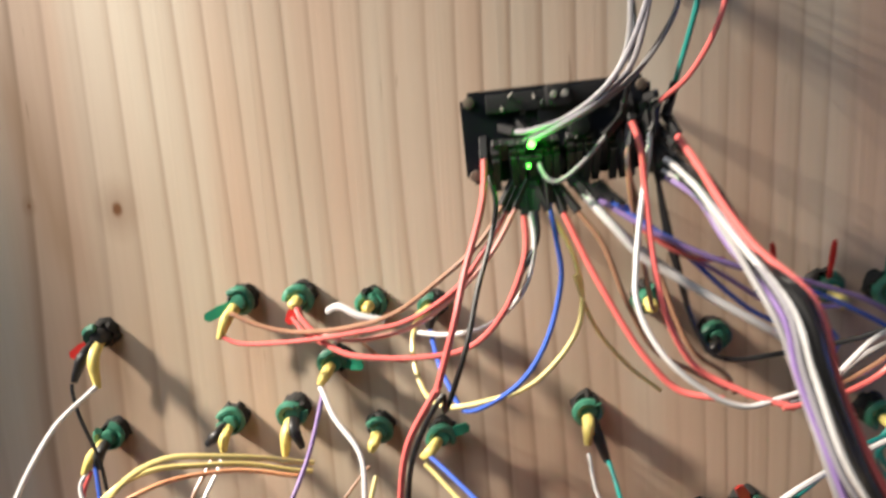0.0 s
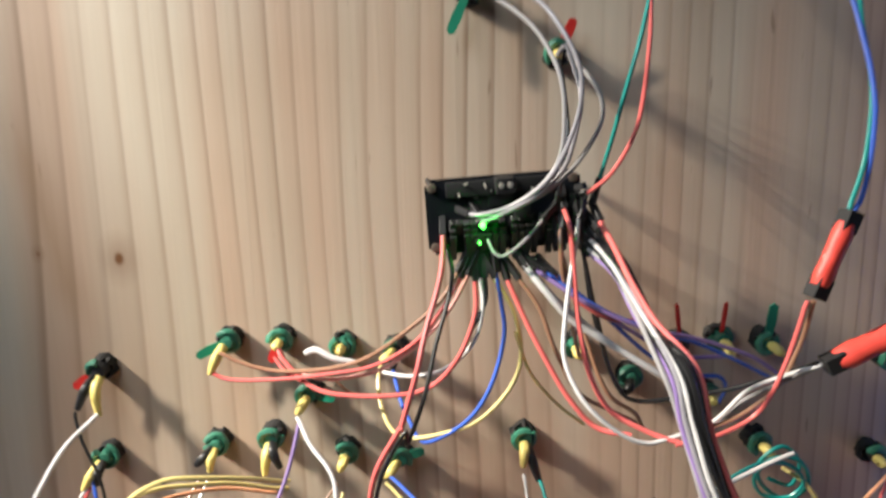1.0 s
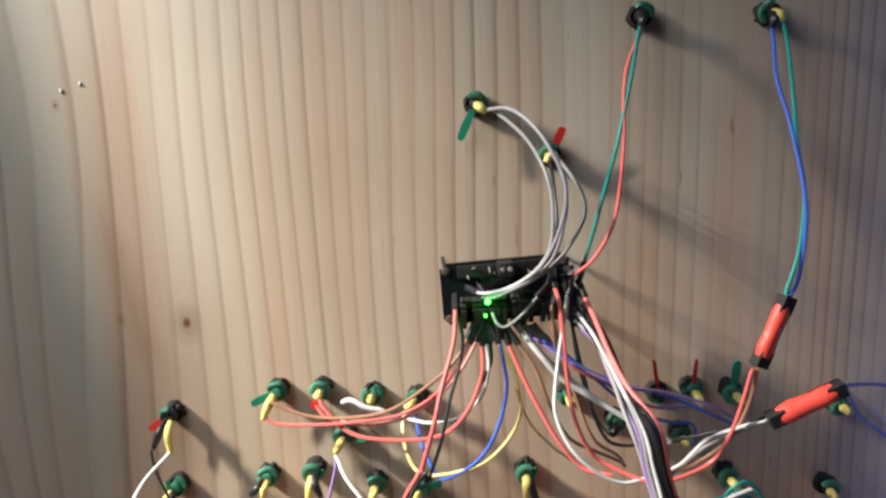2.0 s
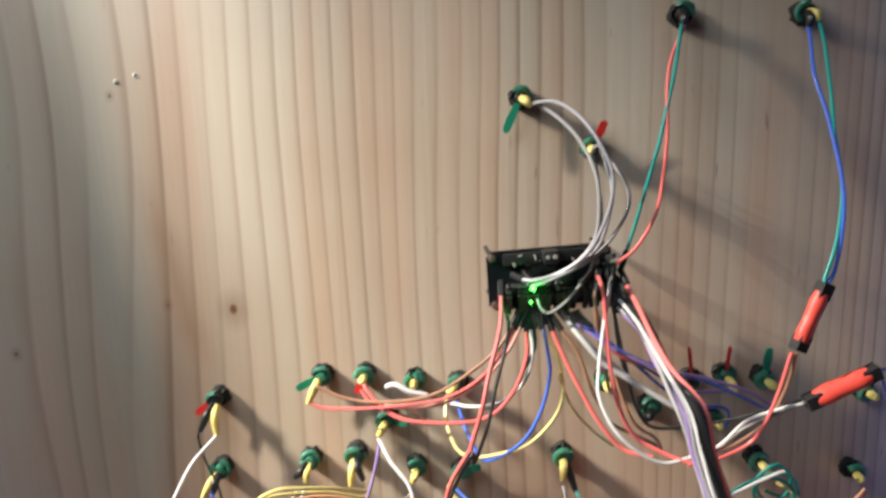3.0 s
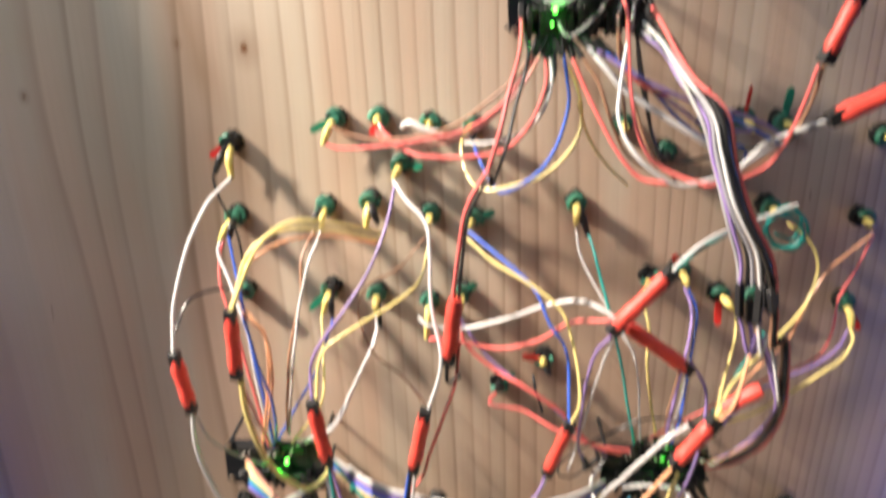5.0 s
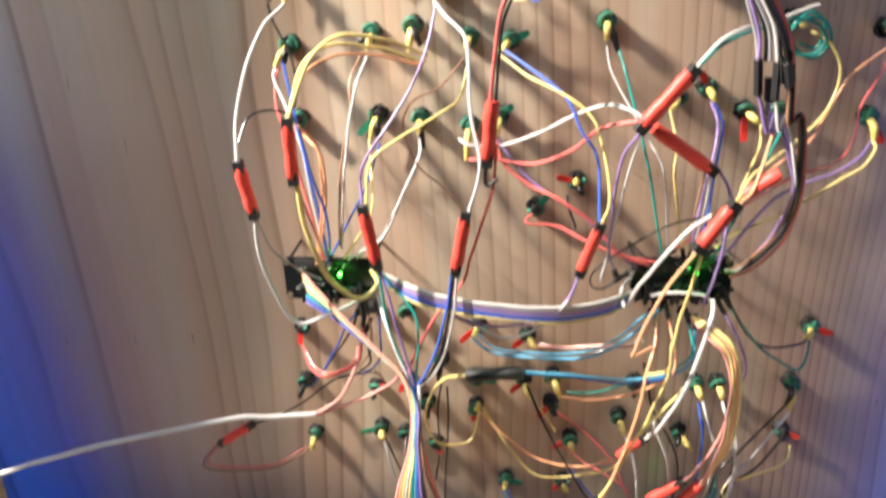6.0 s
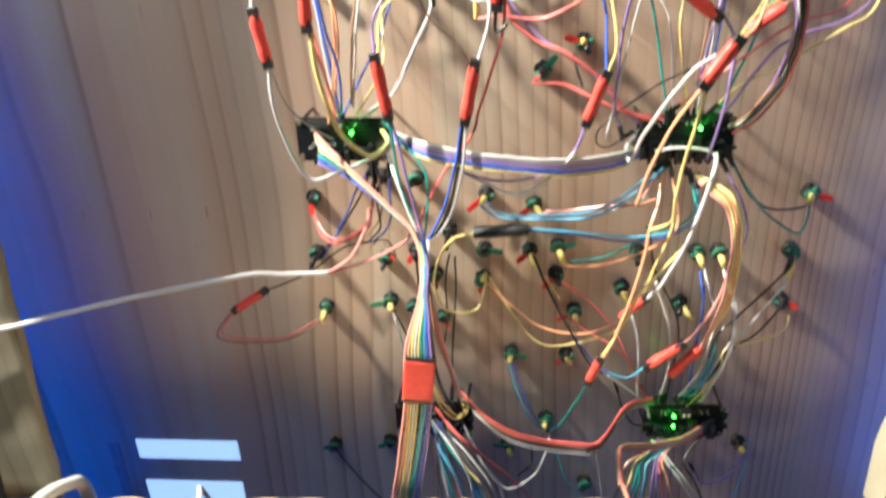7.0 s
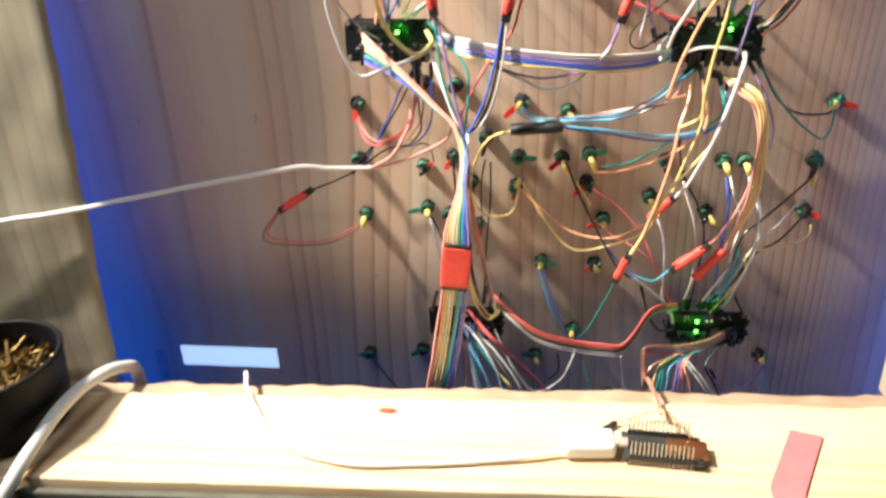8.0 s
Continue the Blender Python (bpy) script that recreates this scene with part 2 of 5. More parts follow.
def root(name, m, label, category, group="", kind=""):
    ob = new(name)
    ob.empty_display_size = 0.01
    ob.matrix_world = m
    return tagged(ob, label, category, group, kind)


def box(x0, x1, y0, y1, z0, z1, bevel=0.0, bm=None, seg=2):
    own = bmesh.new()
    bmesh.ops.create_cube(own, size=1, matrix=Matrix.Translation(((x0 + x1) / 2, (y0 + y1) / 2, (z0 + z1) / 2)) @ Matrix.Diagonal((x1 - x0, y1 - y0, z1 - z0, 1)))
    if bevel:
        bmesh.ops.bevel(own, geom=own.edges[:], offset=bevel, segments=seg, profile=0.6, affect="EDGES")
    return merge(bm, own)


def merge(bm, own):
    if bm is None:
        return own
    me = bpy.data.meshes.new("tmp")
    own.to_mesh(me)
    own.free()
    bm.from_mesh(me)
    bpy.data.meshes.remove(me)
    return bm


def rod(r0, r1, depth, m=None, seg=12, bm=None, bevel=0.0):
    own = bmesh.new()
    bmesh.ops.create_cone(own, cap_ends=True, segments=seg, radius1=r0, radius2=r1, depth=depth, matrix=m or Matrix())
    if bevel:
        caps = [e for e in own.edges if any(len(f.verts) > 4 for f in e.link_faces)]
        bmesh.ops.bevel(own, geom=caps, offset=bevel, segments=2, profile=0.6, affect="EDGES")
    return merge(bm, own)


def spline(points, per=8):
    """Points along a smooth curve through the given ones (Catmull-Rom)."""
    p = [Vector(q) for q in points]
    if len(p) == 2:
        return [p[0].lerp(p[1], i / per) for i in range(per + 1)]
    p = [p[0] * 2 - p[1], *p, p[-1] * 2 - p[-2]]
    out = []
    for a, b, c, d in zip(p, p[1:], p[2:], p[3:]):
        for i in range(per):
            t = i / per
            out.append(0.5 * ((2 * b) + (c - a) * t + (2 * a - 5 * b + 4 * c - d) * t * t + (3 * b - a - 3 * c + d) * t**3))
    return out + [p[-2]]


def tube(points, radius, seg=8, wobble=0.0, bm=None, flat=1.0):
    """A round tube along points; radius may be a function of 0..1."""
    own = bmesh.new()
    pts = [Vector(q) for q in points]
    n = len(pts)
    side = None
    rings = []
    for i, q in enumerate(pts):
        d = (pts[min(i + 1, n - 1)] - pts[max(i - 1, 0)])
        d = d.normalized() if d.length > 1e-9 else Vector((0, 0, 1))
        if side is None:
            side = d.orthogonal().normalized()
        side = (side - d * side.dot(d))
        side = side.normalized() if side.length > 1e-6 else d.orthogonal().normalized()
        up = d.cross(side)
        r = radius(i / max(n - 1, 1)) if callable(radius) else radius
        rings.append([own.verts.new(q + (side * math.cos(2 * math.pi * k / seg) + up * math.sin(2 * math.pi * k / seg) * flat) * r
                      * (1 + wobble * noise.noise(q * 300 + Vector((k, 0, 0))))) for k in range(seg)])
    for a, b in zip(rings, rings[1:]):
        for k in range(seg):
            own.faces.new((a[k], a[(k + 1) % seg], b[(k + 1) % seg], b[k]))
    own.faces.new(list(reversed(rings[0])))
    own.faces.new(rings[-1])
    return merge(bm, own)


def mm(p):
    """Millimetres across, out of the panel and up, as a place."""
    return Vector((p[0] / 1000, -p[1] / 1000, p[2] / 1000))


# ---- the panel and its frame ----
def slab(name, x0, x1, y0, y1, z0, z1, mat, label, cuts=(1, 1, 1), rough=0.0, bevel=0.002, category="", lean=0.0):
    bm = box(x0, x1, y0, y1, z0, z1, bevel)
    if rough:
        bmesh.ops.subdivide_edges(bm, edges=[e for e in bm.edges if e.calc_length() > 0.05], cuts=cuts[0], use_grid_fill=True)
        for v in bm.verts:
            q = v.co
            v.co += Vector((noise.noise(q * 30), noise.noise(q * 34 + Vector((9, 0, 0))), noise.noise(q * 31 + Vector((0, 9, 0))))) * rough
    if lean:
        for v in bm.verts:
            v.co.x += (v.co.z - z0) * lean
    return link(name, bm, mat, None, label, True, category or "frame", "structure")


slab("panel", -0.56, 0.46, 0.0, 0.018, 0.56, 1.78, PINE, "varnished pine panel with vertical grain, drilled for many plugs", category="panel")
upright = slab("upright_left", -0.56, -0.337, -0.1135, -0.1065, 0.788, 1.295, ROUGH_WOOD, "rough sawn grey-brown upright of the frame", cuts=(36,), rough=0.0014, category="frame", lean=0.074)
for v in upright.data.vertices:  # waney edge; the unseen top, added to shade the low panel, draws back
    if v.co.x > -0.45:
        v.co.x -= 0.35 * max(0.0, v.co.z - 1.12)
slab("upright_right", 0.218, 0.46, -0.122, -0.100, 0.800, 1.14, ROUGH_WOOD, "rough sawn upright board of the frame", cuts=(24,), rough=0.003, category="frame", lean=0.02)
shelf = slab("bottom_rail", -0.56, 0.46, -0.216, -0.127, 0.762, 0.800, RAIL_WOOD, "pale planed bottom rail of the frame", cuts=(80,), rough=0.0005, category="rail")
for v in shelf.data.vertices:
    if v.co.y > -0.130:  # the torn back arris
        v.co.y += 0.0028 * noise.noise(v.co * 160) + 0.002 * noise.noise(v.co * 420)
        if v.co.z > 0.79:
            v.co.z += 0.0016 * noise.noise(v.co * 210 + Vector((4, 0, 0))) - 0.0008
    v.co.y += v.co.x * 0.035
lip = slab("rail_lip", -0.56, 0.46, -0.1265, -0.1060, 0.762, 0.7925, LIP_WOOD, "rough torn lip along the back of the rail", cuts=(90,), rough=0.0005, category="rail")
for v in lip.data.vertices:
    if v.co.y > -0.110:
        v.co.y += 0.0032 * noise.noise(v.co * 120) + 0.0035 * noise.noise(v.co * 420)
        if v.co.z > 0.785:
            v.co.z += 0.0018 * noise.noise(v.co * 210 + Vector((4, 0, 0)))
    v.co.y += v.co.x * 0.035
# unseen board added to cast the shadow edge down the panel's left
shade_board = slab("shade_board_left", -0.520, -0.459, -0.0995, -0.001, 0.90, 1.72, ROUGH_WOOD, "unseen bent board added to shade the left of the panel", cuts=(36,), rough=0.0008, category="frame", lean=0.045)
# bent until its shadow runs along that edge
for v in shade_board.data.vertices:
    v.co.x += 0.010 - 0.26 * max(0.0, v.co.z - 1.49) - min(0.011, 0.4 * max(0.0, 1.46 - v.co.z))
slab("frame_side_right", 0.36, 0.395, -0.099, -0.001, 0.5605, 1.62, ROUGH_WOOD, "side board of the frame", category="frame")
# unseen support, kept dark so that little light bounces onto the rail front
slab("tabletop", -1.2, 1.2, -0.9, 0.5, 0.52, 0.56, BENCH, "unseen dark bench top below the frame", category="table")
# board added over the rail front, its dark colour standing for shade there
skirt = slab("front_board", -0.56, 0.46, -0.2235, -0.2180, 0.5605, 0.7950, DARK_WOOD, "weathered board along the rail front, darkened for its shade", cuts=(40,), rough=0.0004, category="frame")
for v in skirt.data.vertices:
    v.co.y += v.co.x * 0.035
slab("lower_board", -0.56, 0.46, -0.19, -0.172, 0.562, 0.760, ROUGH_WOOD, "shaded board below the rail", category="frame")
slab("wall_back", -2.5, 2.5, 0.9, 1.0, 0.0, 2.6, WALL, "plain wall", category="wall")
slab("wall_front", -2.5, 2.5, -2.6, -2.5, 0.0, 2.6, WALL, "plain wall", category="wall")
slab("wall_left", -2.6, -2.5, -2.6, 1.0, 0.0, 2.6, WALL, "plain wall", category="wall")
slab("wall_right", 2.5, 2.6, -2.6, 1.0, 0.0, 2.6, WALL, "plain wall", category="wall")
slab("floor", -2.6, 2.6, -2.6, 1.0, -0.1, 0.0, WALL, "plain floor", category="floor")
slab("ceiling", -2.6, 2.6, -2.6, 1.0, 2.6, 2.7, WALL, "plain ceiling", category="ceiling")

# ---- plugs in the panel ----
def plug(i, x, z, yellow, black, flag, dark):
    """A plug in a drilled hole: ragged black ring for the hole, a loop of green hose, a core, terminals in shrink tube
    and a flag.
    """
    rnd = random.Random(i)
    marks = [w for w, on in (("yellow", yellow), ("black", black)) if on]
    text = ("black and green" if dark else "green") + " plug" + (f" with {' and '.join(marks)} terminal" if marks else " in the wooden panel") + (f" and {flag[0]} flag" if flag else "")
    ob = root("plug", pose(x / 1000, 0, z / 1000, 0, 0, 0), text, "plug", "plugs in the panel")
    turn = rnd.uniform(0, 6.28)
    # ragged black ring that stands for the dark of the uncut hole
    bm = bmesh.new()
    n = 22
    rings = []
    for r, y in ((0.0056, -0.0002), (0.0053, -0.0034), (0.0043, -0.0048), (0.0033, -0.0012)):
        rings.append([bm.verts.new((math.cos(6.2832 * k / n) * r * (1 + 0.16 * rnd.uniform(-1, 1)), y * (1 + 0.4 * rnd.uniform(-1, 1)),
                                    math.sin(6.2832 * k / n) * r * (1 + 0.16 * rnd.uniform(-1, 1)))) for k in range(n)])
    for a, b in zip(rings, rings[1:]):
        for k in range(n):
            bm.faces.new((a[k], b[k], b[(k + 1) % n], a[(k + 1) % n]))
    part("hole_ring", bm, HOLE_BLACK, ob, "ragged black ring for the dark of the hole")
    # core of the plug
    part("core", rod(0.0036, 0.0029, 0.009, pose(0.0004, -0.0052, 0, 90), 14, bevel=0.001), HOUSING if dark else PUTTY, ob)
    # loop of hose round it
    sweep = rnd.uniform(2.4, 4.0) if dark else rnd.uniform(4.2, 6.0)
    loop = [(math.cos(turn + sweep * k / 18) * 0.0042, -0.0074 - 0.0018 * math.sin(turn + 3 * k / 18), math.sin(turn + sweep * k / 18) * 0.0042) for k in range(19)]
    part("hose_loop", tube(loop, 0.0017, 8, 0.3), PUTTY, ob, "green rubber hose loop")
    for end, mat, name in ((yellow, SHRINK["yellow"], "terminal"), (black, SHRINK["black"], "terminal")):
        if end:
            ex, ez = end[0] / 1000, end[1] / 1000
            path = spline([(ex * 0.10, -0.007, ez * 0.10), (ex * 0.45, -0.0135, ez * 0.40), (ex, -0.014, ez)], 5)
            part(name, tube(path, lambda s: 0.0022 - 0.0009 * max(0, s - 0.6) / 0.4, 10, 0.12), mat, ob, ("yellow" if mat is SHRINK["yellow"] else "black") + " shrink tube on the terminal")
    if flag:
        colour, fx, fz = flag
        d = Vector((fx / 1000, 0, fz / 1000))
        u = d.normalized()
        s = Vector((-u.z, 0, u.x))
        thin = 0.45 if abs(fx) < 4 and fz > 15 and colour == "red" else 1.0  # seen edge-on
        bm = bmesh.new()
        out = [bm.verts.new(u * a + s * b * thin + Vector((0, -0.006 - 0.0025 * a / max(d.length, 0.001), 0)))
               for a, b in ((0.003, -0.0016), (d.length * 0.6, -0.0022), (d.length * 0.93, -0.0018), (d.length, 0.0), (d.length * 0.93, 0.0017), (d.length * 0.6, 0.002), (0.003, 0.0014))]
        face = bm.faces.new(out)
        ext = bmesh.ops.extrude_face_region(bm, geom=[face])
        bmesh.ops.translate(bm, verts=[v for v in ext["geom"] if isinstance(v, bmesh.types.BMVert)], vec=(0, -0.0011, 0))
        bmesh.ops.recalc_face_normals(bm, faces=bm.faces[:])
        part("flag", bm, FLAG[colour], ob, colour + " plastic flag")
    return ob



PLUGS = [
    (30, 1365, (5, -4), None, ("green", -8, -17), 1),
    (65, 1340, (-3, -3), None, ("red", 6, 13), 1),
    (107, 1402, None, (-2, -6), None, 1),
    (165, 1401, (3, -5), (-2, -8), None, 1),
    (-134, 1211, (1, -18), (-8, -15), ("red", -11, -7), 1),
    (-77, 1223, (-6, -12), None, ("green", -13, -6), 0),
    (-54, 1223, (0, -1), None, ("red", -4, -9), 0),
    (-27, 1220, (-1, -0), None, None, 0),
    (-4, 1218, (-6, -2), (-1, -6), None, 1),
    (73, 1218, (1, -3), None, None, 0),
    (97, 1203, None, (-4, -4), None, 0),
    (118, 1218, None, None, ("red", -3, 19), 1),
    (135, 1220, (3, -6), None, ("red", 1, 17), 0),
    (155, 1218, (4, -3), None, ("green", 1, 18), 0),
    (130, 1195, (2, -1), None, None, 1),
    (-43, 1198, (-4, -6), None, ("green", 12, -1), 0),
    (-136, 1170, (-8, -12), (-2, -10), None, 0),
    (-86, 1175, (-1, -9), (-7, -6), None, 0),
    (-61, 1178, (-2, -14), (5, -11), None, 0),
    (-28, 1170, (-2, -5), None, None, 0),
    (-4, 1167, (-7, -5), None, ("green", 11, 5), 0),
    (51, 1176, (-1, -10), (6, -17), None, 0),
    (154, 1172, (4, -3), None, None, 0),
    (205, 1165, (-1, -1), None, None, 1),
    (-136, 1125, None, None, None, 1),
    (-86, 1126, (-4, -12), (1, -14), ("green", -13, -12), 1),
    (-60, 1123, (0, -9), (2, -17), None, 0),
    (-30, 1118, (-2, -20), None, None, 0),
    (-11, 1123, (-3, -12), None, ("green", 8, 7), 0),
    (94, 1131, (-6, -6), None, None, 1),
    (110, 1136, (3, -7), None, ("red", -5, 10), 1),
    (133, 1121, (7, -6), None, ("red", 0, -18), 1),
    (151, 1121, None, None, None, 0),
    (203, 1116, (2, -14), None, ("red", 9, -16), 0),
    (36, 1080, (-2, 4), (3, -6), ("red", -13, 4), 1),
    (10, 1063, None, None, ("green", 9, 10), 1),
    (208, 1210, (1, 0), None, None, 0),
    (-154, 976, None, None, ("red", -1, -12), 1),
    (-29, 977, (-4, -4), None, ("red", -13, -11), 1),
    (5, 969, (6, -4), None, ("red", -11, -7), 1),
    (191, 975, (-7, -3), None, ("red", 13, -3), 0),
    (-56, 950, None, (-2, -12), None, 1),
    (-82, 934, None, (2, -5), ("red", -5, -9), 1),
    (-68, 913, None, (1, -7), None, 1),
    (-31, 934, None, None, ("green", 14, -0), 1),
    (2, 933, (4, -9), None, ("red", -10, -8), 1),
    (22, 936, (5, -11), None, ("green", 13, 4), 0),
    (79, 931, None, (-2, -6), None, 1),
    (120, 931, (3, -8), None, None, 0),
    (135, 931, (2, -8), None, None, 1),
    (184, 932, (-2, -17), (-5, -12), ("green", 5, -3), 0),
    (-156, 932, None, (-4, -9), None, 1),
    (-105, 926, None, (-1, -4), ("red", 8, 4), 1),
    (-155, 885, (-1, -9), None, None, 0),
    (-104, 891, (4, -4), None, ("green", -15, -2), 0),
    (-86, 886, None, None, None, 1),
    (-64, 877, None, None, ("red", 4, -7), 1),
    (-33, 910, (3, 10), None, ("red", -2, -10), 0),
    (21, 913, None, (3, -4), ("red", -10, -9), 1),
    (69, 902, (4, -10), None, None, 1),
    (112, 889, (8, -8), (-4, -5), None, 1),
    (183, 892, None, (-4, -2), ("red", 11, -4), 1),
    (35, 882, (1, -5), None, ("red", -13, -5), 0),
    (-12, 844, (-3, -1), None, ("green", 12, 0), 0),
    (30, 843, (4, -2), None, ("red", -8, -5), 1),
    (15, 781, (-3, -4), (2, -5), None, 0),
    (-163, 749, None, None, ("green", -9, 1), 1),
    (-115, 754, None, None, ("green", -10, -2), 1),
    (-16, 753, (4, -2), None, ("green", -12, 4), 1),
    (169, 760, (2, -1), None, ("red", -5, -2), 1),
    (48, 714, None, None, None, 0),
    (-102, 992, None, None, None, 1),
    (-78, 989, None, None, None, 1),
]

for i, spec in enumerate(PLUGS):
    plug(i, *spec)


# ---- circuit boards ----
def circuit_board(x, out, z, roll, leds, seed, busy, turn=0, bare=0.18, label="black circuit board with header pins and a lit green light"):
    """A driver board of 62 by 25 mm on spacers: pin headers, chips, screw terminal, lit diode and plugged connectors."""
    rnd = random.Random(seed)
    ob = root("circuit_board", pose(x / 1000, -out / 1000, z / 1000, 0, roll, turn), label, "circuit board", "driver boards on the panel")
    bm = bmesh.new()
    bmesh.ops.create_cube(bm, size=1, matrix=Matrix.Translation((0, 0, -0.0018)) @ Matrix.Diagonal((0.0600, 0.0016, 0.0290, 1)))
    bmesh.ops.bevel(bm, geom=[e for e in bm.edges if abs(e.verts[0].co.y - e.verts[1].co.y) > 0.001], offset=0.0025, segments=4, affect="EDGES")
    part("board", bm, PCB, ob)
    for sx in (-1, 1):
        for sz in (-1, 1):
            m = pose(sx * 0.0273, -0.0013, sz * 0.0115 - 0.0020, 90)
            pad = part("mounting_ring", rod(0.0019, 0.0019, 0.0010, m, 16, bevel=0.0003), RING, ob, "dull metal mounting ring with a screw")
            part("standoff", rod(0.0011, 0.0011, (out - 1) / 1000, pose(sx * 0.0273, (out / 2 + 0.2) / 1000, sz * 0.0115 - 0.0020, 90), 10), HOUSING, ob)
    # chips and small parts
    part("chip", box(-0.006, 0.004, -0.0022, -0.0008, 0.001, 0.0055, 0.0003), CHIP, ob, "black driver chip")
    part("capacitor", rod(0.0032, 0.0032, 0.006, pose(0.006, -0.0038, -0.001, 90), 16, bevel=0.0005), CHIP, ob)
    block = part("terminal_block", box(-0.0035, 0.0035, -0.0088, -0.0008, 0.0062, 0.0122, 0.0005), HOUSING, ob)
    for sx in (-1, 1):
        part("terminal_screw", rod(0.0011, 0.0011, 0.0008, pose(sx * 0.0017, -0.0091, 0.0094, 90), 10, bevel=0.0002), PIN, block, "small slotted screw")
    for k in range(9):
        px, pz = rnd.uniform(-0.022, 0.022), rnd.uniform(0.001, 0.007)
        part("resistor", box(px, px + 0.0018, -0.0015, -0.0008, pz, pz + 0.0009, 0.0001), CHIP if k % 3 else SILK, ob)
    # header pins along the top, two rows, some bent
    header = part("header_base", box(-0.022, 0.018, -0.0032, -0.0008, 0.0056, 0.0113, 0.0003), HOUSING, ob)
    for k in range(15):
        for row in (0, 1):
            if rnd.random() < bare:
                px, pz = -0.020 + k * 0.00254, 0.0100 - row * 0.0030
                bm = box(-0.00024, 0.00024, -0.0050 + 0.001 * row, 0.0, -0.00024, 0.00024)
                bm.transform(pose(px, -0.0032, pz, rnd.uniform(-16, 22), 0, rnd.uniform(-14, 14)))
                part("header_pin", bm, PIN, header, smooth=False)
    # connectors plugged in along the lower edge
    for k in range(16):
        for row in range(3):
            if rnd.random() < busy:
                px = -0.0205 + k * 0.00268 + (0.002 if k > 7 else 0)
                m = pose(px, -0.004, -0.0048 - row * 0.00275, 52 - row * 14 + rnd.uniform(-7, 7), rnd.uniform(-6, 6), rnd.uniform(-8, 8))
                bm = box(-0.00122, 0.00122, -0.00122, 0.00122, -0.0115 + 0.001 * row, 0.002, 0.0002, seg=1)
                bm.transform(m)
                part("connector", bm, HOUSING, ob, smooth=False)
    for k in range(6):
        px = 0.0300 + 0.0004 * (k % 2)
        m = pose(px, -0.003, -0.0085 + k * 0.0029, 75, 0, 22 + 6 * (k % 3))
        if rnd.random() < busy:
            bm = box(-0.00122, 0.00122, -0.00122, 0.00122, -0.0125, 0.001, 0.0002, seg=1)
            bm.transform(m)
            part("connector", bm, HOUSING, ob, smooth=False)
    for lx, lz, big in leds:
        socket = part("light_socket", rod(0.0012, 0.0012, 0.0070, pose(lx / 1000, -0.0043, lz / 1000, 90), 10), CHIP, ob)
        part("power_light", rod(0.0013 * big, 0.0011 * big, 0.0016, pose(lx / 1000, -0.0086, lz / 1000, 90), 10, bevel=0.0003), LEDG, socket, "lit green diode")
        glow = bpy.data.lights.new("diode_glow", "POINT")
        glow.energy, glow.color, glow.shadow_soft_size = 0.006 * big, (0.01, 1.0, 0.02), 0.0015
        new("diode_glow", glow).matrix_world = ob.matrix_world @ pose(lx / 1000, -0.0135, lz / 1000)
    return ob


circuit_board(41.6, 28, 1282, -2.8, [(-9.5, -5.0, 1.0), (-11.0, -11.5, 0.45)], 3, 0.85, 5, bare=0.42)
circuit_board(-120, 34, 1030, 1.5, [(8, 5, 1.0)], 5, 0.6)
circuit_board(98, 31, 1026, 0, [(7, 6, 1.0)], 8, 0.75, label="black circuit board almost hidden under many plugged wires")
circuit_board(117, 29, 803, -1, [(-9, 8.5, 0.9), (-9, -0.5, 0.75)], 11, 0.7, label="black circuit board with two lit green lights")
circuit_board(-73, 29, 802, 0, [], 13, 0.7, label="black circuit board behind a rainbow ribbon cable")


# ---- wires ----
TEXT = {"sky": "light blue", "pink": "salmon pink", "green": "teal green", "silver": "pale grey"}


def housing_mesh(a, b, width=0.00125):
    d = b - a
    bm = box(-width, width, -width, width, 0, d.length, 0.0002, seg=1)
    bm.transform(Matrix.Translation(a) @ d.to_track_quat("Z", "Y").to_matrix().to_4x4())
    return bm


def wire(colour, radius, points, use=""):
    """One insulated wire along a smooth curve, with a bare pin or a black connector where it meets a board."""
    places = [mm(p) for p in points]
    path = spline(places, 7)
    rnd = random.Random(len(points) * 977 + points[0][0] * 31 + points[-1][2])
    # hand-bent wires are never quite smooth
    for k in range(1, len(path) - 1):
        path[k] = path[k] + Vector((noise.noise(path[k] * 45 + Vector((3, 0, 0))), noise.noise(path[k] * 45), noise.noise(path[k] * 45 + Vector((0, 7, 0))))) * 0.0007
    name = TEXT.get(colour, colour)
    kind = {"ribbon": "strand of a rainbow ribbon cable", "cable": "thick cable leading off past the frame"}.get(use, "jumper wire")
    where = "" if use else (" plugged into a circuit board" if 30 <= points[-1][1] <= 40 or 30 <= points[0][1] <= 40 else " hanging between plugs and connectors")
    ob = link("cable" if use == "cable" else "ribbon_strand" if use else "jumper_wire", tube(path, radius / 1000, 8), WIRE[colour], None,
              f"thin {name} insulated {kind}{where}" if use != "cable" else f"{name} {kind} to one side", True, "cable" if use else "wire", "jumper wires")
    for end, nxt, o in ((path[0], path[2], points[0][1]), (path[-1], path[-3], points[-1][1])):
        if 31 <= o <= 36 and not use:
            d = (end - nxt).normalized()
            part("connector", housing_mesh(end - d * 0.002, end + d * 0.0085), HOUSING, ob, "black connector", smooth=False)
    return ob


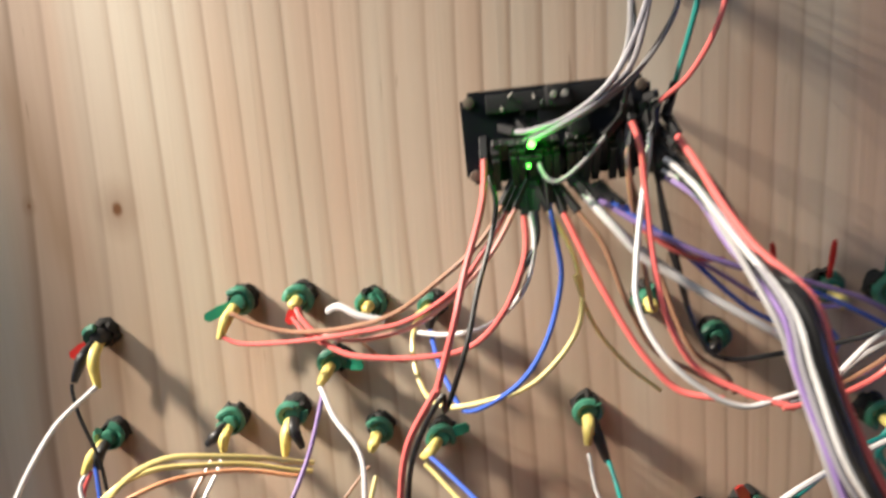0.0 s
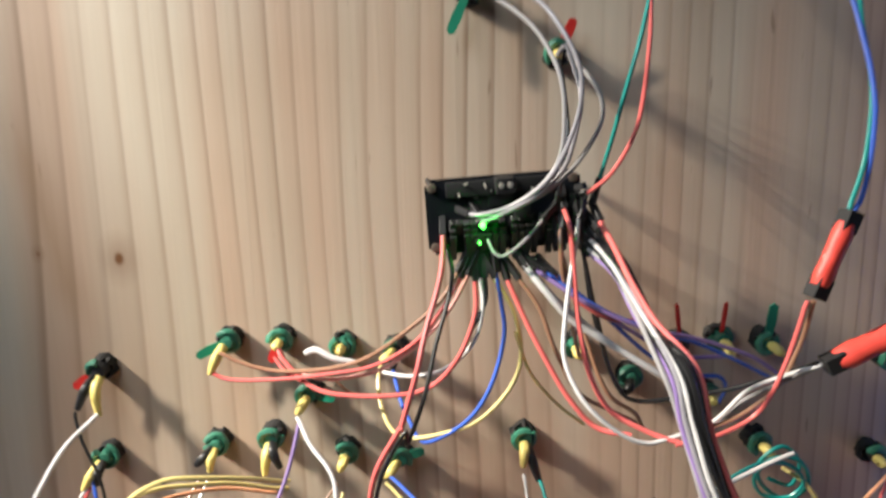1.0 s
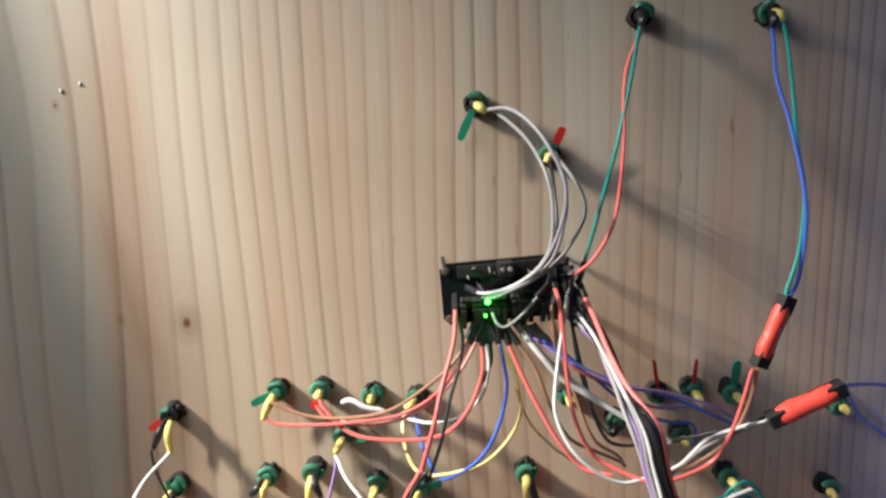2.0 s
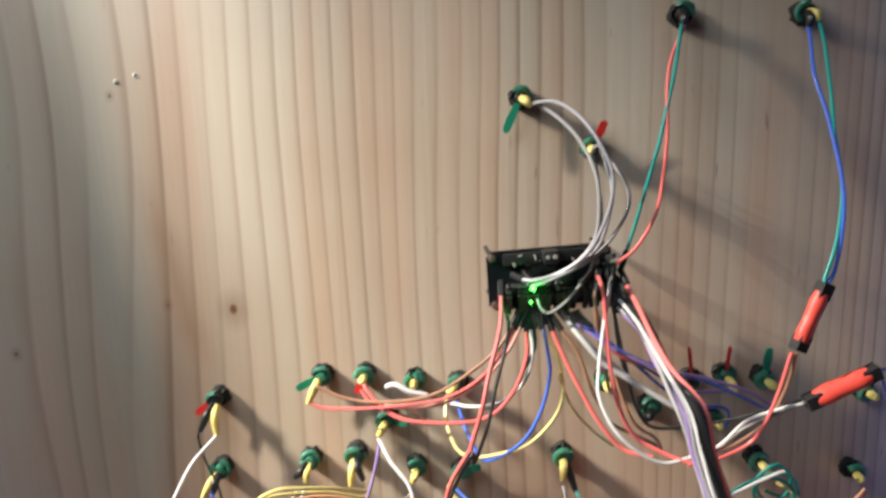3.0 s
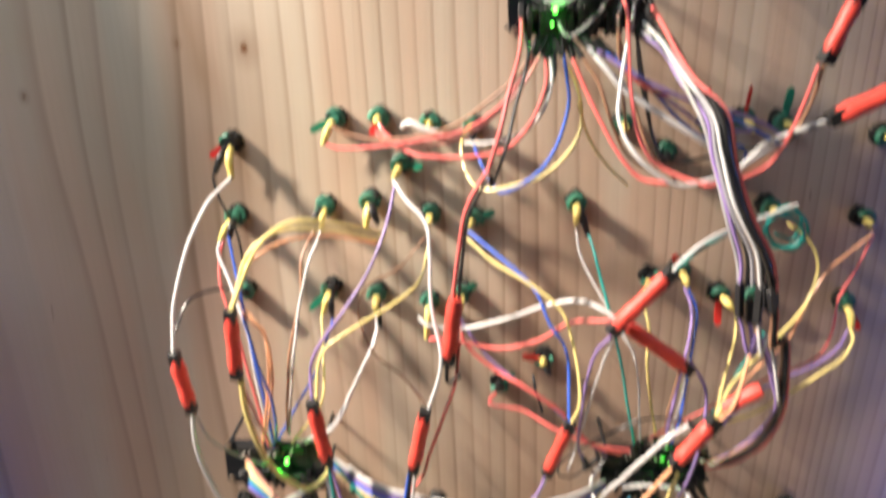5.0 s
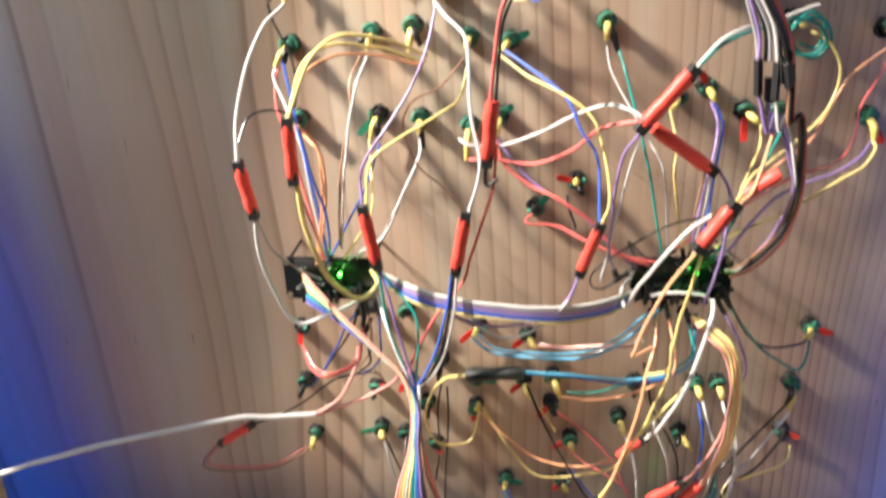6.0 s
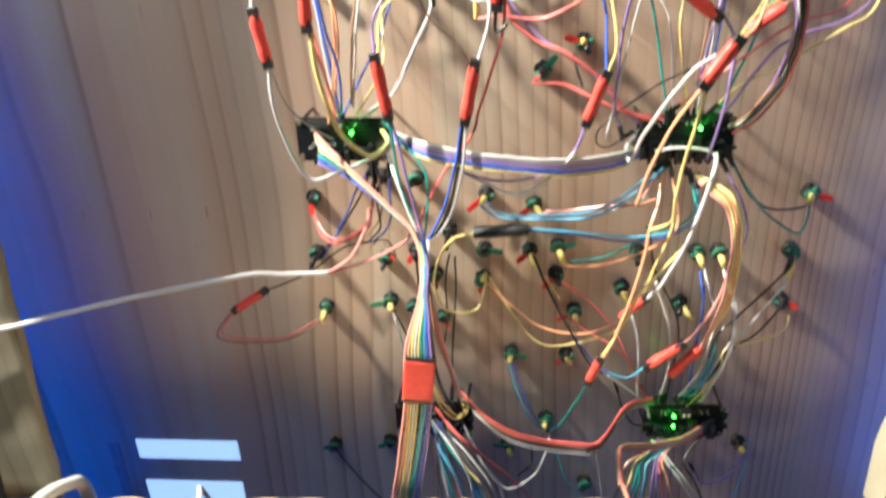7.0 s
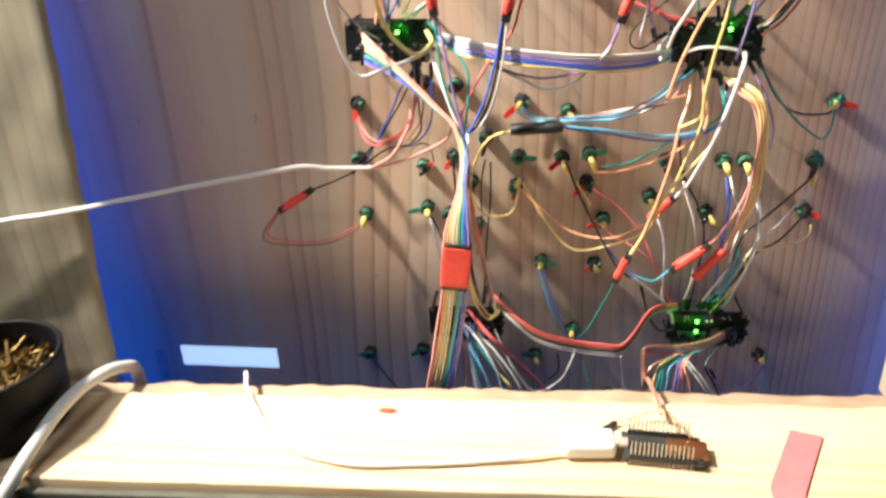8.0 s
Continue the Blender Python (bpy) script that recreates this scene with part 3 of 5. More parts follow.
def sleeve(colour, radius, points, first, last):
    """A shrink-tube sleeve over a joint, slightly lumpy, with black connector bodies showing at its ends."""
    a, b = mm(points[0]), mm(points[1])
    d = (b - a).normalized()
    length = (b - a).length
    ob = root("shrink_sleeve", Matrix(), f"{colour} shrink-tube sleeve over a wire joint" + (" with black ends" if first or last else ""), "sleeve", "shrink-tube sleeves")
    cut = min(0.0045, length * 0.16)
    s, e = a + d * (cut if first else 0), b - d * (cut if last else 0)
    path = [s.lerp(e, k / 14) for k in range(15)]
    part("tube", tube(path, lambda u: radius / 1000 * (0.86 + 0.14 * min(1, 6 * u, 6 * (1 - u)) + 0.05 * math.sin(u * 9)), 14, 0.10, flat=0.84), SHRINK[colour], ob)
    for on, p, q in ((first, a, a + d * (cut + 0.003)), (last, b - d * (cut + 0.003), b)):
        if on:
            part("connector_end", housing_mesh(p, q, radius / 1000 * 0.72), HOUSING, ob, "black connector end", smooth=False)
    return ob


def housing(points):
    a, b = mm(points[0]), mm(points[1])
    ob = link("wire_connector", housing_mesh(a, b, 0.0015), HOUSING, None, "black plastic connector joining two jumper wires", False, "connector", "connectors in the bundle")
    return ob


def ribbon_sleeve(centre, width, height, depth, lean):
    """A flat red sleeve round the ribbon cable, with black bands at its ends."""
    ob = root("ribbon_sleeve", pose(centre[0] / 1000, -centre[1] / 1000, centre[2] / 1000, 0, lean * -1, 0), "flat red shrink-tube sleeve round the ribbon cable", "sleeve")
    w, h, d = width / 2000, height / 2000, depth / 2000
    bm = box(-w, w, -d, d, -h, h, 0.0012, seg=3)
    bmesh.ops.subdivide_edges(bm, edges=[e for e in bm.edges if e.calc_length() > 0.008], cuts=5, use_grid_fill=True)
    for v in bm.verts:
        v.co += Vector((noise.noise(v.co * 260), noise.noise(v.co * 240 + Vector((5, 0, 0))), 0)) * 0.0005
    part("tube", bm, SHRINK["red"], ob)
    for s in (-1, 1):
        part("band", box(-w * 0.96, w * 0.96, -d * 0.92, d * 0.92, s * (h + 0.0006) - 0.0016, s * (h + 0.0006) + 0.0016, 0.0008), SHRINK["black"], ob, "black band")



# ---- wires and sleeves: colour, radius, then places as millimetres across, out of the panel and up ----
wire("silver", 0.87, [(35, 14, 1362), (46, 30, 1362), (58, 44, 1351), (66, 50, 1334), (66, 50, 1316), (58, 48, 1297), (45, 42, 1285), (33, 38, 1281), (27, 33, 1281)])
wire("grey", 0.87, [(38, 14, 1362), (52, 28, 1350), (60, 40, 1335), (62, 44, 1318), (60, 44, 1300), (48, 42, 1287), (29, 33, 1277)])
wire("silver", 0.87, [(63, 14, 1338), (66, 24, 1341), (68, 40, 1327), (67, 46, 1315), (62, 46, 1298), (50, 44, 1287), (35, 38, 1279), (31, 33, 1281)])
wire("grey", 0.87, [(67, 16, 1339), (75, 32, 1328), (77, 38, 1317), (72, 42, 1306), (63, 44, 1295), (48, 42, 1285), (32, 34, 1277)])
wire("black", 0.87, [(64, 14, 1338), (65, 26, 1326), (65, 34, 1311), (63, 36, 1296), (62, 33, 1286)])
wire("grey", 0.71, [(35, 32, 1272), (37, 37, 1267), (41, 38, 1265), (48, 38, 1270), (57, 34, 1279)])
wire("green", 0.87, [(105, 14, 1397), (99, 26, 1376), (90, 34, 1341), (82, 34, 1310), (77, 32, 1291)])
wire("red", 0.87, [(106, 14, 1396), (96, 26, 1374), (94, 34, 1344), (91, 36, 1315), (82, 36, 1296), (71, 33, 1286)])
wire("blue", 0.87, [(163, 14, 1393), (160, 30, 1372), (162, 45, 1347), (164, 55, 1323), (164, 58, 1307), (161, 60, 1288), (157, 63, 1283)])
wire("green", 0.87, [(168, 14, 1395), (166, 30, 1374), (163, 45, 1347), (165, 52, 1323), (162, 58, 1302), (155, 63, 1283)])
sleeve("red", 4.0, [(156, 63, 1283), (144, 66, 1254)], 1, 1)
wire("red", 0.87, [(142, 66, 1253), (138, 64, 1234), (133, 62, 1217), (127, 60, 1207), (114, 62, 1202), (100, 64, 1200)])
wire("brown", 0.87, [(144, 66, 1253), (143, 60, 1235), (136, 58, 1218), (123, 58, 1207), (111, 58, 1203)])
sleeve("red", 4.3, [(150, 65, 1229), (180, 65, 1244)], 1, 1)
wire("white", 0.87, [(149, 64, 1229), (138, 60, 1224), (127, 58, 1218), (115, 58, 1206), (99, 60, 1201), (89, 62, 1200), (79, 62, 1205), (68, 60, 1215), (62, 54, 1228), (62, 48, 1239), (66, 40, 1259), (69, 36, 1272), (70, 33, 1280)])
wire("black", 0.87, [(148, 64, 1230), (138, 50, 1219), (125, 44, 1212), (111, 40, 1208), (93, 36, 1205), (85, 34, 1211), (77, 34, 1234), (73, 34, 1254), (71, 33, 1279)])
wire("grey", 0.87, [(151, 64, 1230), (141, 58, 1222), (127, 54, 1212), (114, 56, 1202), (103, 60, 1200)])
wire("white", 1.02, [(181, 64, 1242), (196, 50, 1230), (212, 40, 1217)])
wire("blue", 0.87, [(181, 64, 1244), (197, 45, 1223), (219, 30, 1204)])
wire("blue", 0.87, [(180, 64, 1244), (198, 50, 1239), (215, 40, 1233)])
wire("red", 1.02, [(64, 33, 1283), (66, 38, 1275), (67, 40, 1259), (68, 46, 1239), (71, 50, 1224), (78, 54, 1210), (90, 58, 1203), (104, 62, 1199)])
wire("red", 1.02, [(42, 32, 1256), (49, 37, 1239), (57, 42, 1223), (66, 46, 1209), (75, 48, 1200), (87, 52, 1198)])
wire("brown", 0.87, [(46, 32, 1256), (54, 36, 1244), (60, 38, 1227), (70, 36, 1209), (83, 30, 1199), (96, 24, 1190)])
wire("yellow", 0.87, [(37, 32, 1257), (45, 34, 1241), (47, 38, 1225), (41, 42, 1212), (27, 44, 1200), (9, 42, 1194), (-3, 36, 1193), (-9, 28, 1200), (-11, 20, 1209), (-10, 14, 1214)])
wire("yellow", 0.71, [(45, 38, 1235), (51, 36, 1217), (62, 30, 1202), (74, 24, 1190)])
wire("blue", 0.87, [(38, 32, 1259), (40, 34, 1246), (41, 38, 1233), (35, 42, 1215), (24, 44, 1200), (9, 42, 1192), (2, 34, 1199), (-2, 26, 1205), (-5, 14, 1211)])
wire("brown", 0.87, [(24, 32, 1259), (16, 36, 1247), (3, 36, 1235), (-14, 32, 1223), (-31, 27, 1217), (-52, 20, 1214), (-68, 16, 1216), (-78, 14, 1220)])
wire("red", 0.87, [(25, 32, 1257), (17, 36, 1244), (7, 36, 1231), (-11, 32, 1220), (-31, 28, 1215), (-55, 22, 1211), (-74, 16, 1209), (-83, 14, 1212)])
wire("pink", 0.87, [(28, 32, 1258), (20, 36, 1244), (10, 36, 1232), (-5, 32, 1220), (-20, 26, 1213), (-35, 22, 1211), (-48, 17, 1214), (-52, 14, 1221)])
wire("red", 1.02, [(30, 32, 1256), (30, 36, 1241), (23, 38, 1225), (11, 36, 1212), (-6, 34, 1208), (-26, 30, 1207), (-40, 24, 1210), (-50, 18, 1218), (-53, 14, 1222)])
wire("red", 0.87, [(-55, 14, 1218), (-50, 18, 1213), (-42, 22, 1210)])
wire("white", 0.87, [(32, 32, 1257), (33, 36, 1244), (29, 36, 1230), (17, 32, 1218), (3, 26, 1213), (-10, 16, 1211)])
wire("white", 1.33, [(-20, 20, 1217), (-29, 20, 1219), (-36, 18, 1222), (-41, 15, 1220)])
wire("brown", 0.61, [(-31, 20, 1212), (-23, 20, 1204), (-13, 18, 1201)])
wire("black", 0.87, [(34, 32, 1257), (34, 35, 1247), (29, 36, 1236), (23, 26, 1220)])
wire("red", 1.07, [(18, 33, 1274), (17, 42, 1260), (12, 52, 1244), (8, 60, 1228), (2, 64, 1208), (1, 65, 1207), (-8, 66, 1191), (-12, 64, 1170), (-15, 62, 1142)])
wire("black", 0.87, [(19, 33, 1269), (21, 40, 1257), (15, 50, 1235), (10, 58, 1216), (4, 60, 1200), (3, 62, 1205), (-7, 62, 1186), (-10, 60, 1165), (-12, 60, 1141)])
sleeve("red", 4.3, [(-14, 62, 1144), (-18, 62, 1108)], 0, 1)
wire("black", 1.02, [(-18, 62, 1111), (-19, 62, 1098), (-12, 62, 1101)])
wire("red", 0.87, [(-12, 61, 1120), (-15, 60, 1096), (-23, 60, 1070), (-30, 60, 1051), (-34, 60, 1037), (-51, 60, 1015), (-65, 62, 990), (-71, 66, 974)])
wire("purple", 0.82, [(73, 34, 1265), (81, 48, 1258), (85, 64, 1247), (90, 85, 1236), (93, 92, 1220), (100, 98, 1198), (107, 98, 1178), (108, 98, 1166)])
wire("grey", 0.87, [(72, 34, 1267), (80, 48, 1261), (84, 62, 1251), (88, 85, 1236), (93, 91, 1220), (99, 97, 1198), (106, 97, 1177), (108, 97, 1165)])
wire("white", 0.92, [(73, 34, 1271), (80, 48, 1262), (86, 64, 1250), (92, 87, 1237), (96, 94, 1221), (101, 100, 1203), (112, 101, 1182), (116, 100, 1165)])
wire("black", 0.87, [(74, 34, 1270), (81, 49, 1263), (88, 65, 1250), (93, 87, 1237), (97, 95, 1221), (103, 101, 1203), (113, 102, 1184), (117, 101, 1165)])
wire("black", 1.53, [(76, 34, 1271), (86, 52, 1257), (89, 70, 1244), (95, 87, 1237), (99, 95, 1219), (106, 101, 1197), (116, 103, 1178), (120, 102, 1166)])
wire("black", 0.87, [(76, 34, 1275), (85, 51, 1262), (90, 70, 1247), (97, 86, 1237), (101, 94, 1217), (108, 100, 1196), (118, 102, 1178), (122, 101, 1165)])
wire("red", 1.12, [(77, 34, 1278), (82, 50, 1265), (89, 69, 1249), (99, 85, 1236), (103, 94, 1215), (111, 100, 1194), (119, 102, 1178), (122, 102, 1165)])
wire("black", 0.87, [(73, 34, 1268), (80, 49, 1260), (86, 65, 1248), (91, 87, 1236), (95, 93, 1220), (101, 99, 1199), (109, 99, 1180), (111, 98, 1166)])
wire("silver", 0.87, [(74, 34, 1269), (81, 49, 1262), (87, 66, 1249), (91, 87, 1237), (94, 93, 1221), (100, 99, 1201), (110, 100, 1181), (113, 99, 1166)])
housing([(108, 98, 1167), (110, 97, 1150)])
housing([(114, 96, 1158), (115, 96, 1147)])
housing([(116, 100, 1166), (117, 99, 1148)])
housing([(117, 101, 1168), (119, 100, 1156)])
housing([(120, 102, 1171), (123, 100, 1156)])
housing([(119, 103, 1166), (122, 101, 1154)])
wire("black", 1.22, [(123, 100, 1156), (125, 100, 1139), (131, 98, 1139), (136, 92, 1104), (139, 70, 1068), (131, 52, 1043), (123, 38, 1031)])
wire("red", 0.87, [(124, 100, 1156), (126, 100, 1139), (132, 98, 1139), (138, 92, 1104), (141, 70, 1066), (134, 50, 1040), (125, 38, 1028)])
wire("brown", 0.87, [(122, 100, 1154), (124, 100, 1137), (130, 97, 1138), (135, 91, 1104), (137, 69, 1069), (129, 51, 1044), (122, 38, 1032)])
wire("purple", 0.87, [(110, 97, 1150), (116, 97, 1132), (119, 96, 1141), (129, 94, 1119), (135, 88, 1097), (135, 60, 1058), (126, 40, 1033)])
wire("white", 0.87, [(117, 99, 1149), (121, 98, 1133), (124, 97, 1139), (134, 93, 1107), (140, 70, 1074), (128, 48, 1040), (122, 38, 1033)])
wire("purple", 0.87, [(115, 96, 1147), (119, 96, 1131), (121, 96, 1140), (132, 93, 1113), (138, 80, 1086), (133, 52, 1048), (125, 39, 1032)])
wire("purple", 0.87, [(52, 32, 1259), (72, 40, 1246), (94, 40, 1236), (114, 34, 1230), (137, 30, 1221), (151, 26, 1212)])
wire("blue", 0.87, [(56, 32, 1258), (76, 38, 1244), (98, 36, 1234), (118, 30, 1226), (137, 26, 1216), (151, 22, 1208)])
wire("purple", 0.87, [(58, 32, 1257), (71, 36, 1246), (91, 32, 1232), (109, 26, 1220), (125, 20, 1217), (137, 14, 1215)])
wire("blue", 0.87, [(60, 32, 1257), (79, 34, 1240), (100, 28, 1220), (118, 24, 1211), (129, 22, 1209), (133, 20, 1203), (133, 14, 1194)])
wire("white", 1.33, [(49, 32, 1260), (57, 38, 1250), (67, 40, 1239), (83, 42, 1229), (99, 44, 1219), (115, 42, 1209)])
wire("grey", 0.87, [(51, 32, 1259), (61, 36, 1247), (76, 38, 1234), (93, 40, 1222), (109, 38, 1213)])
wire("brown", 0.87, [(63, 33, 1276), (63, 36, 1261), (68, 28, 1235), (74, 14, 1215)])
wire("brown", 0.87, [(62, 33, 1271), (71, 36, 1235), (80, 40, 1211), (92, 36, 1200), (97, 30, 1191)])
wire("black", 0.87, [(69, 33, 1279), (76, 36, 1241), (82, 32, 1219), (92, 14, 1200)])
wire("red", 0.87, [(59, 32, 1257), (68, 36, 1247), (80, 36, 1239), (93, 29, 1236)])
wire("white", 0.97, [(-133, 15, 1194), (-143, 30, 1183), (-152, 44, 1161), (-157, 54, 1138), (-157, 64, 1116)])
sleeve("red", 3.7, [(-157, 64, 1116), (-152, 64, 1081)], 1, 1)
wire("white", 1.3, [(-152, 64, 1081), (-153, 64, 1061), (-148, 62, 1031), (-137, 60, 1011), (-121, 56, 1013), (-101, 46, 1018), (-89, 40, 1023)])
wire("grey", 0.61, [(-151, 64, 1080), (-148, 55, 1058), (-137, 44, 1039), (-125, 38, 1029)])
wire("black", 0.71, [(-143, 14, 1195), (-139, 18, 1183), (-132, 22, 1167), (-129, 24, 1151), (-134, 18, 1135)])
wire("black", 0.71, [(-158, 55, 1124), (-153, 45, 1136), (-144, 30, 1136), (-138, 14, 1129)])
wire("white", 0.87, [(-142, 14, 1159), (-145, 17, 1153), (-138, 24, 1138), (-128, 36, 1114), (-123, 42, 1079), (-120, 40, 1045)])
wire("red", 0.87, [(-141, 14, 1159), (-144, 17, 1151), (-143, 24, 1135), (-134, 34, 1111), (-126, 40, 1075), (-122, 40, 1044)])
wire("blue", 0.87, [(-139, 14, 1163), (-131, 28, 1125), (-128, 36, 1118), (-121, 42, 1079), (-119, 40, 1043)])
wire("orange", 0.87, [(-133, 26, 1126), (-123, 34, 1117), (-117, 40, 1113), (-116, 42, 1094), (-121, 42, 1065), (-127, 38, 1040)])
wire("yellow", 1.07, [(-52, 16, 1162), (-69, 32, 1172), (-94, 46, 1179), (-112, 54, 1168), (-126, 62, 1138)])
wire("yellow", 1.02, [(-53, 15, 1158), (-81, 32, 1170), (-103, 46, 1174), (-118, 54, 1163), (-125, 62, 1138)])
wire("orange", 0.87, [(-56, 16, 1157), (-82, 28, 1165), (-101, 44, 1168), (-119, 53, 1158), (-127, 62, 1137)])
sleeve("red", 3.8, [(-126, 62, 1139), (-127, 62, 1100)], 1, 1)
wire("yellow", 1.7, [(-125, 62, 1100), (-125, 60, 1077), (-120, 57, 1051), (-114, 53, 1035), (-100, 49, 1021), (-89, 42, 1027), (-93, 36, 1035)])
wire("pink", 0.87, [(-126, 62, 1100), (-121, 56, 1072), (-119, 44, 1046)])
wire("orange", 0.87, [(-124, 50, 1131), (-115, 48, 1118), (-113, 46, 1094), (-123, 40, 1049)])
wire("blue", 0.87, [(-124, 50, 1130), (-120, 48, 1101), (-115, 46, 1073), (-118, 38, 1046)])
wire("brown", 0.77, [(-92, 14, 1163), (-97, 24, 1151), (-97, 34, 1133), (-103, 40, 1110), (-107, 44, 1079), (-111, 38, 1052)])
wire("white", 0.77, [(-88, 14, 1163), (-93, 26, 1149), (-98, 36, 1128), (-102, 42, 1101), (-110, 38, 1050)])
wire("purple", 0.87, [(-46, 15, 1189), (-51, 26, 1168), (-60, 38, 1148), (-74, 48, 1128), (-89, 54, 1106), (-89, 63, 1084)])
wire("white", 0.97, [(-47, 15, 1191), (-40, 26, 1185), (-29, 36, 1175), (-27, 44, 1161), (-26, 52, 1134), (-22, 60, 1108), (-29, 63, 1081)])
wire("yellow", 0.87, [(-29, 14, 1155), (-34, 26, 1139), (-46, 40, 1132), (-69, 50, 1121), (-84, 55, 1109), (-87, 63, 1084)])
wire("brown", 0.61, [(-31, 14, 1159), (-45, 24, 1145), (-60, 32, 1139), (-66, 38, 1126), (-59, 42, 1105), (-45, 42, 1091), (-32, 44, 1074)])
wire("yellow", 0.77, [(-91, 14, 1113), (-89, 26, 1102), (-88, 46, 1076), (-109, 38, 1044)])
wire("white", 0.87, [(-59, 14, 1107), (-66, 30, 1090), (-82, 46, 1061), (-99, 40, 1048), (-108, 36, 1041)])
wire("white", 0.77, [(-60, 14, 1113), (-61, 30, 1101), (-83, 44, 1061), (-101, 38, 1044)])
wire("blue", 0.71, [(-85, 14, 1110), (-87, 22, 1103), (-92, 32, 1088), (-118, 36, 1044)])
sleeve("red", 3.8, [(-89, 64, 1088), (-83, 64, 1048)], 1, 1)
sleeve("red", 4.0, [(-30, 64, 1083), (-38, 64, 1044)], 1, 1)
wire("green", 0.87, [(-83, 64, 1048), (-81, 65, 1021), (-77, 66, 999), (-68, 70, 973)])
wire("purple", 0.87, [(-82, 64, 1048), (-76, 66, 1018), (-70, 68, 989), (-66, 70, 972)])
wire("white", 1.12, [(-91, 40, 1024), (-81, 60, 1005), (-73, 68, 985), (-67, 70, 972)])
wire("blue", 0.87, [(-40, 64, 1044), (-44, 66, 1021), (-51, 68, 996), (-59, 70, 979), (-64, 70, 972)])
wire("black", 0.87, [(-39, 64, 1044), (-42, 66, 1021), (-48, 68, 996), (-56, 70, 979), (-63, 70, 972)])
wire("white", 0.87, [(-37, 64, 1044), (-40, 66, 1017), (-47, 68, 992), (-54, 70, 979), (-62, 70, 972)])
wire("green", 0.77, [(-91, 40, 1041), (-67, 54, 1017), (-63, 60, 1001), (-64, 66, 984), (-66, 70, 972)])
wire("blue", 0.87, [(-8, 15, 1163), (12, 30, 1151), (26, 40, 1140), (34, 46, 1124), (43, 50, 1107), (44, 62, 1073)])
wire("yellow", 0.87, [(-10, 15, 1160), (6, 28, 1150), (26, 40, 1141), (40, 46, 1130), (45, 50, 1117), (49, 61, 1088), (45, 62, 1073)])
sleeve("red", 3.8, [(45, 62, 1074), (33, 62, 1041)], 1, 1)
wire("white", 0.87, [(34, 62, 1041), (29, 62, 1029), (22, 62, 1019), (5, 60, 1003), (-11, 58, 998), (-30, 56, 1006), (-58, 50, 1020), (-77, 40, 1030)])
wire("purple", 0.87, [(33, 62, 1041), (28, 62, 1028), (17, 60, 1014), (-2, 58, 1007), (-23, 58, 1007), (-47, 54, 1015), (-73, 42, 1027)])
wire("white", 1.02, [(-36, 15, 1112), (-29, 20, 1109), (-12, 24, 1109), (12, 32, 1118), (32, 42, 1131), (48, 50, 1137), (60, 58, 1135), (66, 61, 1131)])
wire("red", 1.02, [(-31, 14, 1098), (-16, 20, 1100), (9, 28, 1099), (29, 38, 1109), (45, 48, 1124), (63, 58, 1130)])
wire("red", 1.07, [(-13, 14, 1110), (-9, 20, 1097), (6, 26, 1085), (22, 36, 1080), (43, 38, 1064), (60, 38, 1044), (80, 34, 1034)])
wire("purple", 0.77, [(-13, 14, 1112), (-2, 22, 1097), (11, 28, 1085), (39, 38, 1067), (57, 36, 1045), (72, 34, 1032)])
sleeve("red", 4.4, [(62, 62, 1125), (90, 62, 1158)], 1, 1)
wire("green", 0.92, [(90, 62, 1157), (103, 62, 1169), (126, 44, 1174), (143, 34, 1176), (157, 29, 1173), (165, 27, 1164), (160, 25, 1156), (149, 24, 1157), (145, 25, 1166), (152, 27, 1175), (163, 27, 1173), (168, 25, 1162), (161, 22, 1153), (150, 21, 1160), (148, 22, 1171), (157, 23, 1178), (165, 22, 1170), (163, 20, 1159), (154, 18, 1161)])
wire("white", 0.97, [(90, 62, 1158), (105, 62, 1173), (131, 46, 1177), (154, 39, 1183)])
wire("purple", 0.87, [(63, 62, 1124), (54, 58, 1106), (52, 46, 1052), (57, 36, 1032)])
wire("white", 0.71, [(65, 62, 1124), (59, 58, 1103), (51, 44, 1044), (48, 38, 1026)])
wire("white", 0.66, [(50, 15, 1163), (52, 22, 1150), (62, 30, 1131), (74, 36, 1112), (82, 40, 1094), (88, 36, 1043)])
wire("green", 0.82, [(57, 15, 1160), (60, 24, 1148), (65, 32, 1129), (72, 38, 1103), (85, 36, 1041)])
sleeve("red", 4.0, [(72, 54, 1125), (107, 52, 1098)], 0, 1)
wire("purple", 0.87, [(106, 52, 1104), (115, 54, 1087), (114, 58, 1060), (111, 54, 1035), (109, 46, 1014)])
wire("white", 0.71, [(105, 52, 1105), (104, 52, 1087), (102, 46, 1060), (102, 38, 1041)])
wire("brown", 0.71, [(103, 52, 1105), (100, 50, 1087), (99, 44, 1067), (101, 36, 1042)])
wire("yellow", 0.92, [(88, 14, 1126), (91, 24, 1108), (90, 32, 1089), (97, 34, 1044)])
wire("purple", 0.87, [(111, 14, 1129), (114, 20, 1119), (111, 30, 1105), (101, 44, 1067), (102, 36, 1043)])
wire("blue", 0.87, [(113, 14, 1128), (117, 20, 1116), (113, 30, 1102), (106, 44, 1063), (105, 36, 1041)])
wire("yellow", 0.77, [(140, 15, 1115), (136, 28, 1104), (107, 91, 1094)])
wire("orange", 0.87, [(129, 74, 1134), (117, 88, 1104), (109, 92, 1095)])
